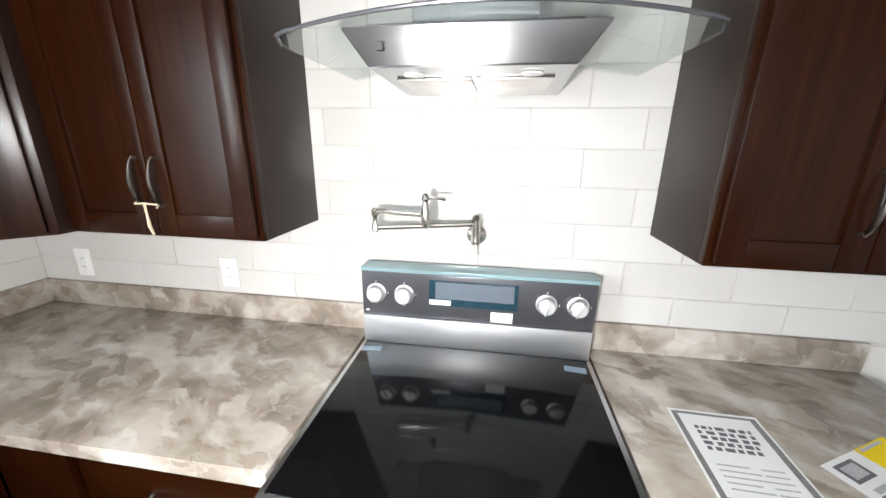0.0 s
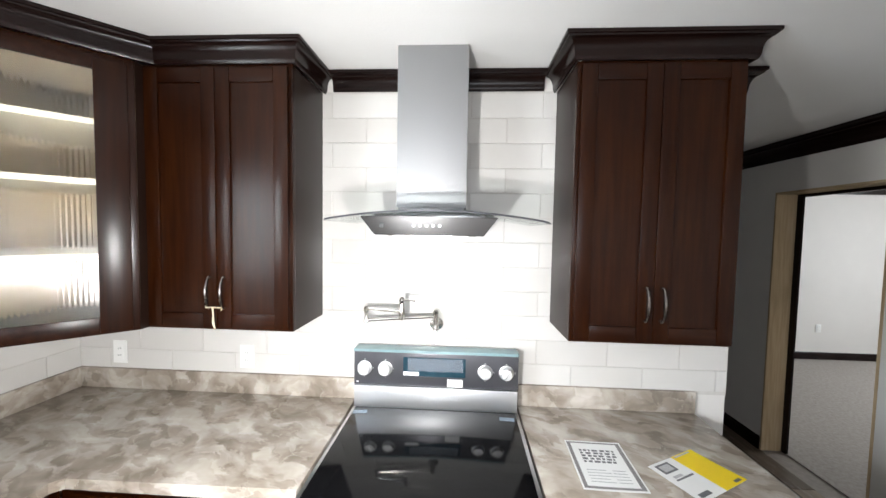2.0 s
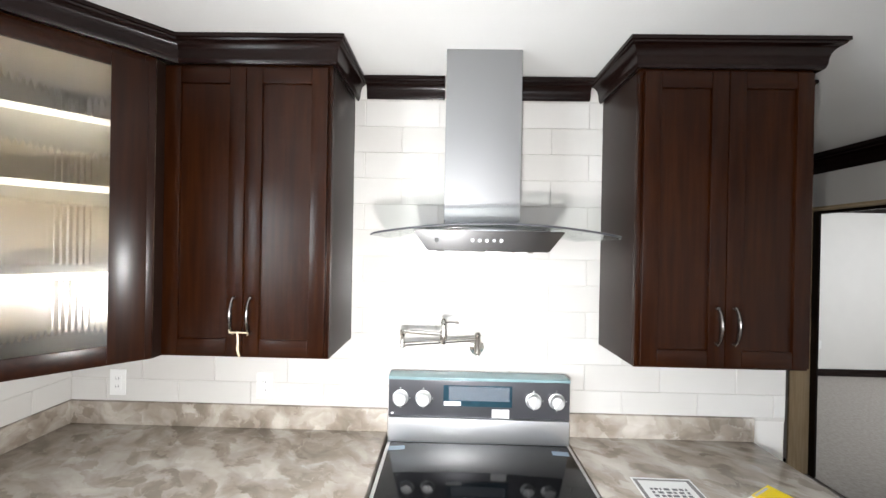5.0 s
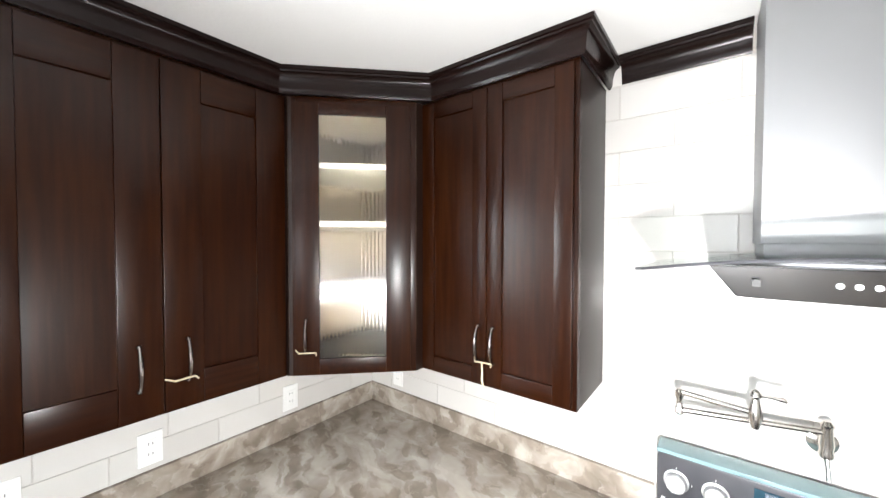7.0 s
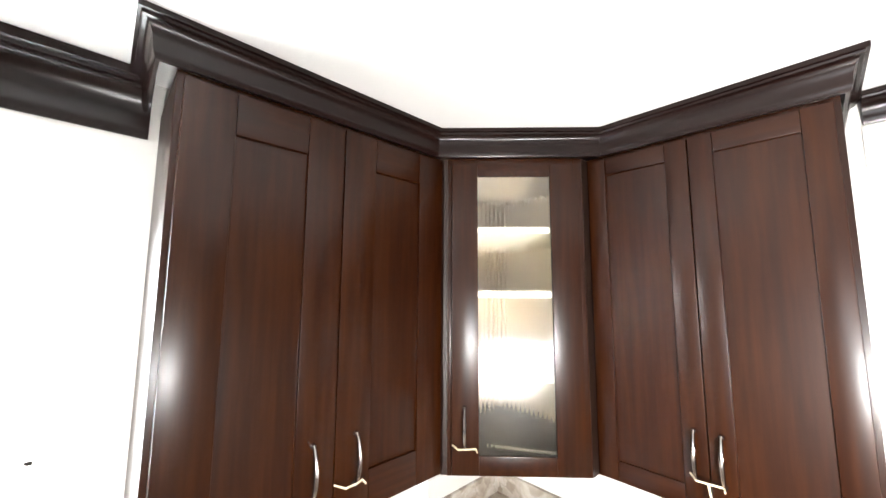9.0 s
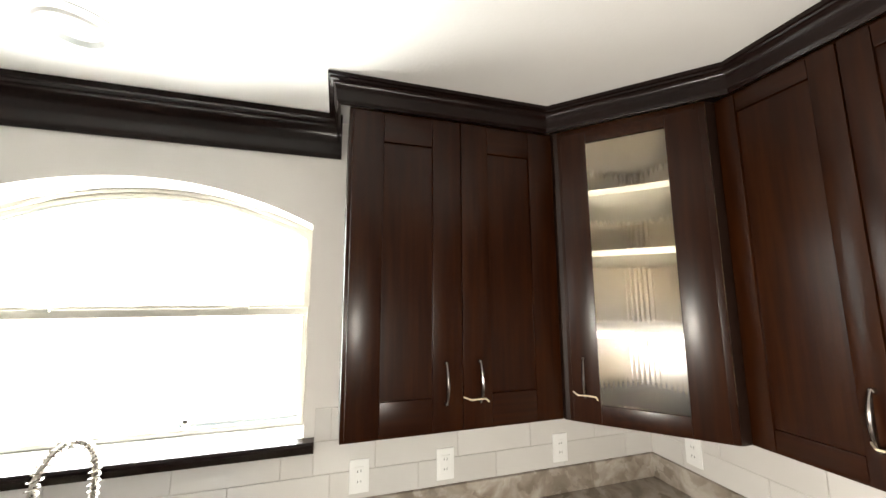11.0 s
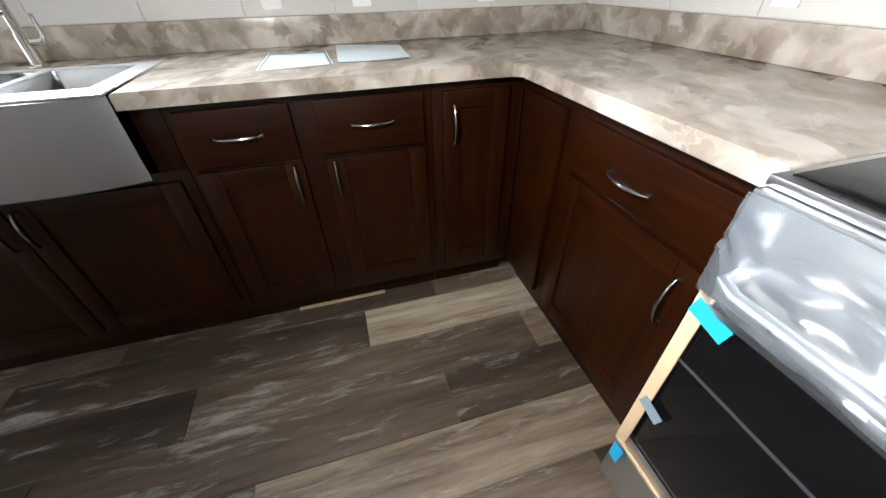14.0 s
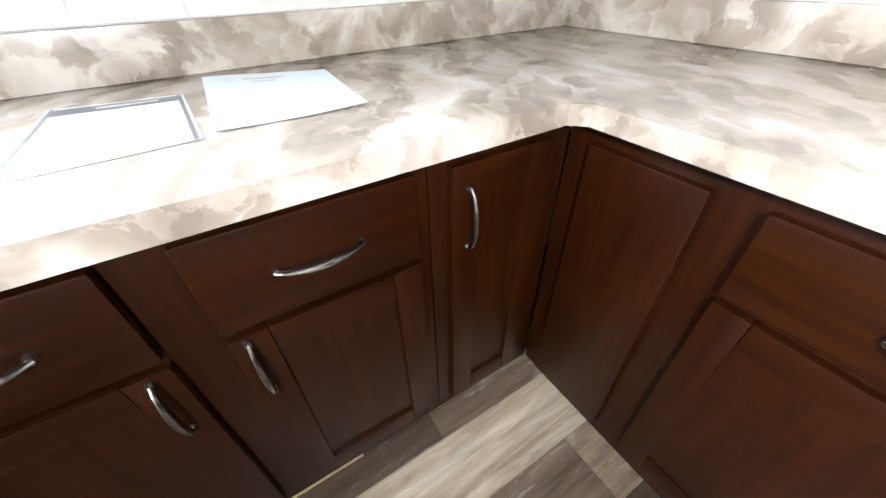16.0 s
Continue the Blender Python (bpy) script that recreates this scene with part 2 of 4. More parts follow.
def plank_material(name, dark, light):
    m, nt, b = material(name)
    info = nt.nodes.new("ShaderNodeObjectInfo")
    tc = nt.nodes.new("ShaderNodeTexCoord")
    off = nt.nodes.new("ShaderNodeVectorMath")
    off.operation = "MULTIPLY_ADD"
    nt.links.new(info.outputs["Random"], off.inputs[0])
    off.inputs[1].default_value = (37, 11, 5)
    nt.links.new(tc.outputs["Object"], off.inputs[2])
    mp = nt.nodes.new("ShaderNodeMapping")
    mp.inputs["Scale"].default_value = (22, 2.2, 1)
    nt.links.new(off.outputs[0], mp.inputs["Vector"])
    g = noise_of(nt, mp.outputs[0], 1.6, 7, 0.65, 0.8)
    tone = ramp(nt, info.outputs["Random"], [(0.0, dark), (1.0, light)])
    mb = nt.nodes.new("ShaderNodeMapping")
    mb.inputs["Scale"].default_value = (13, 0.8, 1)
    nt.links.new(off.outputs[0], mb.inputs["Vector"])
    band = noise_of(nt, mb.outputs[0], 1.0, 4, 0.6, 0.5)
    joined = nt.nodes.new("ShaderNodeMath")
    joined.operation = "MULTIPLY_ADD"
    joined.inputs[1].default_value = 0.5
    nt.links.new(band, joined.inputs[0])
    nt.links.new(span(nt, g, 0.0, 0.5), joined.inputs[2])
    grain = ramp(nt, joined.outputs[0], [(0.36, (0.4, 0.34, 0.29)), (0.5, (0.92, 0.86, 0.8)), (0.62, (1.4, 1.37, 1.32))])
    mix = nt.nodes.new("ShaderNodeMix")
    mix.data_type, mix.blend_type = "RGBA", "MULTIPLY"
    mix.inputs[0].default_value = 1.0
    nt.links.new(tone, mix.inputs[6])
    nt.links.new(grain, mix.inputs[7])
    mq = nt.nodes.new("ShaderNodeMapping")
    mq.inputs["Scale"].default_value = (15, 2.6, 1)
    nt.links.new(off.outputs[0], mq.inputs["Vector"])
    worn = noise_of(nt, mq.outputs[0], 1.3, 7, 0.72, 0.4)
    fade = ramp(nt, worn, [(0.55, (0, 0, 0)), (0.68, (0.8, 0.8, 0.8))])
    wash = nt.nodes.new("ShaderNodeMix")
    wash.data_type = "RGBA"
    nt.links.new(fade, wash.inputs[0])
    nt.links.new(mix.outputs[2], wash.inputs[6])
    wash.inputs[7].default_value = (0.34, 0.32, 0.3, 1)
    nt.links.new(wash.outputs[2], b.inputs["Base Color"])
    nt.links.new(span(nt, g, 0.32, 0.55), b.inputs["Roughness"])
    bump(nt, b, g, 0.4, 0.001)
    return m


PLANKS = [plank_material("plank_dark", (0.038, 0.027, 0.019), (0.07, 0.052, 0.038)), plank_material("plank_middle", (0.09, 0.067, 0.048), (0.135, 0.106, 0.08)),
          plank_material("plank_sand", (0.2, 0.162, 0.122), (0.245, 0.205, 0.16)), plank_material("plank_pale", (0.34, 0.3, 0.235), (0.4, 0.35, 0.28))]


def clear(name, tint, rough=0.02, gloss=1.0, body=0.0, body_color=(0.9, 0.9, 0.9)):
    """A thin clear sheet: it lets light straight through and mirrors by Fresnel."""
    m = bpy.data.materials.new(name)
    m.use_nodes = True
    nt = m.node_tree
    nt.nodes.clear()
    out = nt.nodes.new("ShaderNodeOutputMaterial")
    tr = nt.nodes.new("ShaderNodeBsdfTransparent")
    tr.inputs["Color"].default_value = (*tint, 1)
    gl = nt.nodes.new("ShaderNodeBsdfGlossy")
    gl.inputs["Roughness"].default_value = rough
    fr = nt.nodes.new("ShaderNodeLayerWeight")
    fr.inputs["Blend"].default_value = 0.5
    steep = nt.nodes.new("ShaderNodeMath")
    steep.operation = "POWER"
    steep.inputs[1].default_value = 4.5
    nt.links.new(fr.outputs["Facing"], steep.inputs[0])
    mul = nt.nodes.new("ShaderNodeMath")
    mul.operation = "MULTIPLY_ADD"
    mul.inputs[1].default_value, mul.inputs[2].default_value = 0.5 * gloss, 0.035 * gloss
    nt.links.new(steep.outputs[0], mul.inputs[0])
    last = tr.outputs[0]
    if body:
        df = nt.nodes.new("ShaderNodeBsdfDiffuse")
        df.inputs["Color"].default_value = (*body_color, 1)
        mb = nt.nodes.new("ShaderNodeMixShader")
        mb.inputs[0].default_value = body
        nt.links.new(last, mb.inputs[1])
        nt.links.new(df.outputs[0], mb.inputs[2])
        last = mb.outputs[0]
    mx = nt.nodes.new("ShaderNodeMixShader")
    nt.links.new(mul.outputs[0], mx.inputs[0])
    nt.links.new(last, mx.inputs[1])
    nt.links.new(gl.outputs[0], mx.inputs[2])
    nt.links.new(mx.outputs[0], out.inputs[0])
    return m


GLASS = clear("clear_glass", (0.97, 0.98, 0.97))
HOOD_GLASS = clear("canopy_glass", (0.9, 0.93, 0.92), gloss=1.2)
REEDED, _, reeded = material("reeded_glass")
for key, value in (("Base Color", (0.95, 0.93, 0.88, 1)), ("Transmission Weight", 1.0), ("Roughness", 0.14), ("IOR", 1.45)):
    reeded.inputs[key].default_value = value
FILM = clear("crumpled_film", (0.85, 0.88, 0.92), rough=0.3, gloss=1.5, body=0.16, body_color=(0.5, 0.56, 0.62))


# ---- mesh helpers ----
def bbox(bm, x0, x1, y0, y1, z0, z1, bevel=0.0):
    x0, x1, y0, y1, z0, z1 = min(x0, x1), max(x0, x1), min(y0, y1), max(y0, y1), min(z0, z1), max(z0, z1)
    v = [bm.verts.new((x, y, z)) for x in (x0, x1) for y in (y0, y1) for z in (z0, z1)]
    fs = [bm.faces.new([v[i] for i in f]) for f in ((0, 1, 3, 2), (4, 6, 7, 5), (0, 4, 5, 1), (2, 3, 7, 6), (0, 2, 6, 4), (1, 5, 7, 3))]
    if bevel:
        edges = list({e for f in fs for e in f.edges})
        bmesh.ops.bevel(bm, geom=edges, offset=bevel, segments=2, affect="EDGES", profile=0.6)


def prism(bm, pts, put, a, b):
    """A prism: pts are (u, v) round the outline, put(u, v, w) gives the place, w runs from a to b."""
    lo = [bm.verts.new(put(u, v, a)) for u, v in pts]
    hi = [bm.verts.new(put(u, v, b)) for u, v in pts]
    n = len(pts)
    bm.faces.new(lo)
    bm.faces.new(hi[::-1])
    for i in range(n):
        bm.faces.new((lo[i], hi[i], hi[(i + 1) % n], lo[(i + 1) % n]))


def sweep(bm, path, radius, n=10, flat=1.0, up=Vector((0, 0, 1))):
    """A tube along path; radius: one number or one a point; flat squeezes it along the second axis."""
    path = [Vector(p) for p in path]
    rs = radius if isinstance(radius, (list, tuple)) else [radius] * len(path)
    rings = []
    last = None
    for i, p in enumerate(path):
        d = (path[min(i + 1, len(path) - 1)] - path[max(i - 1, 0)]).normalized()
        if last is None:
            a = d.cross(up)
            if a.length < 0.05:
                a = d.cross(Vector((1, 0, 0)))
        else:
            a = last - d * last.dot(d)
        a.normalize()
        last = a
        b = d.cross(a)
        rings.append([bm.verts.new(p + rs[i] * (math.cos(k * math.tau / n) * a + flat * math.sin(k * math.tau / n) * b)) for k in range(n)])
    for r, s in zip(rings, rings[1:]):
        for k in range(n):
            bm.faces.new((r[k], r[(k + 1) % n], s[(k + 1) % n], s[k]))
    bm.faces.new(rings[0][::-1])
    bm.faces.new(rings[-1])


def lathe(bm, base, axis, profile, n=20):
    """A turned shape: profile rows of (distance along the axis, radius)."""
    base, axis = Vector(base), Vector(axis).normalized()
    sweep(bm, [base + axis * h for h, r in profile], [max(r, 0.0002) for h, r in profile], n)


def mesh_of(name, bm, mats, smooth=True):
    bmesh.ops.recalc_face_normals(bm, faces=bm.faces)
    me = bpy.data.meshes.new(name)
    bm.to_mesh(me)
    bm.free()
    for m in (mats if isinstance(mats, (list, tuple)) else [mats]):
        me.materials.append(m)
    if smooth:
        me.shade_smooth()
        me.set_sharp_from_angle(angle=radians(35))
    return me


def part(name, bm, mat, parent=None, label="", kind=""):
    ob = new(name, mesh_of(name, bm, mat))
    if parent:
        ob.parent = parent
    return tagged(ob, label, kind=kind)


def slab(name, mat, parent, *dims, bevel=0.0015, label="", kind=""):
    bm = bmesh.new()
    bbox(bm, *dims, bevel=bevel)
    return part(name, bm, mat, parent, label, kind)


def thing(name, m, label, category, group=""):
    ob = new(name)
    ob.empty_display_size = 0.1
    ob.matrix_world = m
    return tagged(ob, label, category, group)


def structure(name, bm, mat):
    return tagged(part(name, bm, mat), kind="structure")


# ---- the shell ----
CEIL = 2.465
TILE_L, TILE_H, JOINT = 0.328, 0.1145, 0.003


def shell():
    arch = [(-1.568 - 1.14 * k / 20, 2.03 + 0.14 * (1 - (2 * k / 20 - 1) ** 2)) for k in range(21)]
    bm = bmesh.new()
    bbox(bm, -0.2, 0, -6.4, -2.708, 0, CEIL)
    bbox(bm, -0.2, 0, -1.568, 0.12, 0, CEIL)
    bbox(bm, -0.2, 0, -2.708, -1.568, 0, 1.215)
    prism(bm, arch + [(-2.708, CEIL), (-1.568, CEIL)], lambda u, v, w: (w, u, v), -0.2, 0)
    west = structure("wall_west", bm, PAINT)
    bm = bmesh.new()
    bbox(bm, 0, 3.17, 0, 0.12, 0, CEIL)
    north = structure("wall_north", bm, PAINT)
    bm = bmesh.new()
    bbox(bm, -0.16, 9.1, -6.55, -6.4, 0, CEIL)
    structure("wall_south", bm, PAINT)
    bm = bmesh.new()
    y = [-6.4, -0.72, 0.133, 0.509, 1.285, 3.6]
    bbox(bm, 4.4, 4.55, y[0], y[1], 0, CEIL)
    bbox(bm, 4.4, 4.55, y[2], y[3], 0, CEIL)
    bbox(bm, 4.4, 4.55, y[4], y[5], 0, CEIL)
    bbox(bm, 4.4, 4.55, y[1], y[2], 2.105, CEIL)
    bbox(bm, 4.4, 4.55, y[3], y[4], 2.085, CEIL)
    structure("wall_hall", bm, PAINT)
    bm = bmesh.new()
    bbox(bm, -0.16, 9.1, 3.6, 3.75, 0, CEIL)
    bbox(bm, -0.16, 0.0, 0.12, 3.6, 0, CEIL)
    structure("wall_back_room", bm, PAINT)
    bm = bmesh.new()
    bbox(bm, 9.0, 9.15, -6.4, 3.6, 0, CEIL)
    structure("wall_east", bm, PAINT)
    bm = bmesh.new()
    bbox(bm, -0.16, 9.15, -6.55, 3.75, CEIL, CEIL + 0.12)
    structure("ceiling", bm, CEILING)
    bm = bmesh.new()
    bbox(bm, -0.16, 9.15, -6.55, 3.75, -0.16, -0.006)
    floor = structure("floor", bm, GROUT)
    bm = bmesh.new()
    bbox(bm, 4.56, 8.99, -6.39, 3.59, -0.006, 0.004)
    structure("carpet", bm, CARPET)
    return west, north, floor


WEST, NORTH, FLOOR = shell()


def profile_run(bm, path, profile, closed_ends=True):
    """A moulding along a path of (x, y); its outline (out, z) stands off to the right of the way walked."""
    pts = [Vector((p[0], p[1])) for p in path]
    rings = []
    for i, p in enumerate(pts):
        dirs = []
        if i > 0:
            dirs.append((pts[i] - pts[i - 1]).normalized())
        if i < len(pts) - 1:
            dirs.append((pts[i + 1] - pts[i]).normalized())
        ns = [Vector((d.y, -d.x)) for d in dirs]
        n = sum(ns, Vector((0, 0))) / len(ns)
        n = n / n.length_squared
        rings.append([bm.verts.new((p.x + n.x * o, p.y + n.y * o, z)) for o, z in profile])
    k = len(profile)
    for r, s in zip(rings, rings[1:]):
        for j in range(k):
            bm.faces.new((r[j], r[(j + 1) % k], s[(j + 1) % k], s[j]))
    bm.faces.new(rings[0])
    bm.faces.new(rings[-1][::-1])


def crown_profile(z0, z1, out):
    h = z1 - z0
    rows = [(0.001, z0), (0.008, z0), (0.012, z0 + 0.1 * h), (0.014, z0 + 0.2 * h)]
    for k in range(7):
        a = k / 6 * math.pi / 2
        rows.append((0.014 + (out - 0.022) * (1 - math.cos(a)), z0 + 0.22 * h + 0.56 * h * math.sin(a)))
    rows += [(out - 0.006, z0 + 0.84 * h), (out, z0 + 0.86 * h), (out, z1), (0.001, z1)]
    return rows


def mouldings():
    bm = bmesh.new()
    profile_run(bm, [(0, -6.39), (0, -1.47)], crown_profile(2.305, CEIL - 0.002, 0.075))
    structure("crown_trim", bm, CROWN)
    bm = bmesh.new()
    profile_run(bm, [(1.32, 0), (1.665, 0)], crown_profile(2.383, CEIL - 0.002, 0.06))
    profile_run(bm, [(1.945, 0), (2.30, 0)], crown_profile(2.383, CEIL - 0.002, 0.06))
    profile_run(bm, [(3.05, 0), (3.17, 0), (3.17, 0.12), (3.0, 0.12)], crown_profile(2.36, CEIL - 0.002, 0.06))
    structure("crown_trim", bm, CROWN)
    bm = bmesh.new()
    profile_run(bm, [(4.4, 3.59), (4.4, -6.39)], crown_profile(2.325, CEIL - 0.002, 0.075))
    profile_run(bm, [(4.551, 3.599), (8.99, 3.599)], crown_profile(2.34, CEIL - 0.002, 0.07))
    structure("crown_trim", bm, CROWN)
    bm = bmesh.new()
    board = [(0.001, 0), (0.014, 0), (0.014, 0.09), (0.008, 0.105), (0.001, 0.107)]
    profile_run(bm, [(4.4, 3.59), (4.4, 1.287)], board)
    profile_run(bm, [(4.4, 0.507), (4.4, 0.135)], board)
    profile_run(bm, [(4.4, -0.722), (4.4, -6.39)], board)
    profile_run(bm, [(4.551, 3.599), (8.99, 3.599)], board)
    profile_run(bm, [(0, 3.599), (4.39, 3.599)], board)
    profile_run(bm, [(3.02, 0), (3.17, 0), (3.17, 0.12), (2.9, 0.12)], board)
    structure("baseboard", bm, CROWN)


mouldings()


def doorways():
    for i, (y0, y1, top) in enumerate(((0.509, 1.285, 2.085), (-0.72, 0.133, 2.105))):
        bm = bmesh.new()
        bbox(bm, 4.398, 4.552, y0 + 0.001, y0 + 0.016, 0, top - 0.001)
        bbox(bm, 4.398, 4.552, y1 - 0.016, y1 - 0.001, 0, top - 0.001)
        bbox(bm, 4.398, 4.552, y0 + 0.016, y1 - 0.016, top - 0.016, top - 0.001)
        structure("door_%d" % (i + 1), bm, JAMB)
    bm = bmesh.new()
    bbox(bm, 4.553, 4.57, 1.225, 1.33, 0, 2.13)
    bbox(bm, 4.553, 4.57, 0.46, 0.54, 0, 2.13)
    bbox(bm, 4.553, 4.57, 0.54, 1.225, 2.045, 2.13)
    structure("trim", bm, CROWN)
    # assumed door; its near-black colour carries the darkness of the unlit opening
    door = thing("pantry_door", pose(4.5, -0.70, 0.01), "near-black door slab closing the unlit raw-wood doorway", "door")
    slab("slab", CROWN, door, 0, 0.04, 0, 0.815, 0, 2.07, bevel=0.003)
    for z0, z1 in ((0.2, 0.95), (1.1, 1.9)):
        slab("panel", CROWN, door, -0.008, -0.001, 0.13, 0.68, z0, z1, bevel=0.003)
    bm = bmesh.new()
    lathe(bm, (-0.002, 0.07, 0.95), (-1, 0, 0), [(0, 0.028), (0.008, 0.028), (0.012, 0.012), (0.03, 0.012), (0.035, 0.027), (0.055, 0.027), (0.062, 0.01)])
    part("knob", bm, DARK_NICKEL, door, "dark nickel knob")


doorways()


# ---- cabinets ----
def handle_mesh(length):
    """An arched pull along x, standing out along -y."""
    bm = bmesh.new()
    path, rad = [], []
    for k in range(13):
        u = k / 12
        path.append((length * (u - 0.5), -0.006 - 0.018 * math.sin(math.pi * u) ** 0.6, 0))
        rad.append(0.0045 + 0.0045 * math.sin(math.pi * u))
    sweep(bm, path, rad, 10, 0.75)
    for s in (-1, 1):
        lathe(bm, (s * length * 0.485, 0, 0), (0, -1, 0), [(0, 0.008), (0.004, 0.007), (0.009, 0.005)], 12)
    return mesh_of("handle", bm, DARK_NICKEL)


PULL = handle_mesh(0.128)


def handle(parent, x, z, y, upright=True):
    ob = new("handle", PULL)
    ob.parent = parent
    ob.matrix_basis = pose(x, y, z, 0, 90 if upright else 0, 0)
    ob["label"] = "arched nickel pull"
    return ob


def shaker(name, parent, x0, x1, z0, z1, y, pull=None, thick=0.019, stile=0.057, flat=False):
    """A framed door or drawer front whose face is at y; pull: x, z, upright."""
    bm = bmesh.new()
    if flat:
        bbox(bm, x0, x1, y, y + thick, z0, z1, bevel=0.005)
        door = part(name, bm, ESPRESSO_FLAT if x1 - x0 > 0.25 else ESPRESSO, parent)
    else:
        bbox(bm, x0 + 0.004, x1 - 0.004, y + 0.009, y + thick - 0.0005, z0 + 0.004, z1 - 0.004)
        door = part(name, bm, ESPRESSO, parent)
        for a, b in ((x0, x0 + stile), (x1 - stile, x1)):
            slab("stile", ESPRESSO, door, a, b, y, y + thick, z0, z1, bevel=0.0025)
        for a, b in ((z0 + 0.0005, z0 + stile), (z1 - stile, z1 - 0.0005)):
            slab("rail", ESPRESSO_FLAT, door, x0 + stile + 0.0005, x1 - stile - 0.0005, y + 0.0005, y + thick, a, b, bevel=0.0035)
    if pull:
        handle(door, pull[0], pull[1], y, pull[2])
    return door


def upper(m, width, label, stile=0.057, grip=0.03, depth=0.305, z0=1.32, z1=2.375):
    cab = thing("wall_cabinet", m @ pose(0, 0, z0), label, "kitchen cabinet", "wall cabinets")
    h = z1 - z0
    for nm, mt, d in (("side", SIDE, (0, 0.015, -depth + 0.02, -0.002, 0, h)), ("side", SIDE, (width - 0.015, width, -depth + 0.02, -0.002, 0, h)),
                      ("back", SIDE, (0.015, width - 0.015, -0.01, -0.002, 0, h)), ("bottom", SIDE, (0.015, width - 0.015, -depth + 0.02, -0.01, 0.012, 0.024)),
                      ("top", SIDE, (0.015, width - 0.015, -depth + 0.02, -0.01, h - 0.02, h)),
                      ("frame_stile", ESPRESSO, (0, 0.038, -depth, -depth + 0.019, 0, h)), ("frame_stile", ESPRESSO, (width - 0.038, width, -depth, -depth + 0.019, 0, h)),
                      ("frame_rail", ESPRESSO_FLAT, (0.038, width - 0.038, -depth + 0.0005, -depth + 0.019, 0, 0.038)),
                      ("frame_rail", ESPRESSO_FLAT, (0.038, width - 0.038, -depth + 0.0005, -depth + 0.019, h - 0.05, h))):
        slab(nm, mt, cab, *d, bevel=0.001)
    y = -depth - 0.0195
    mid = width / 2
    shaker("door", cab, 0.012, mid - 0.0015, 0.012, h - 0.016, y, (mid - grip, 0.155, True), stile=stile)
    shaker("door", cab, mid + 0.0015, width - 0.012, 0.012, h - 0.016, y, (mid + grip, 0.155, True), stile=stile)
    return cab


UPPER_L = upper(pose(0.66, 0, 0), 0.608, "dark espresso two-door wall cabinet with tied pulls beside range hood")
UPPER_R = upper(pose(2.358, 0, 0), 0.604, "dark espresso two-door wall cabinet over the short worktop")
UPPER_W = upper(pose(0, -1.448, 0, 0, 0, 90), 0.76, "dark espresso two-door wall cabinet beside the arched window", 0.1, 0.058)


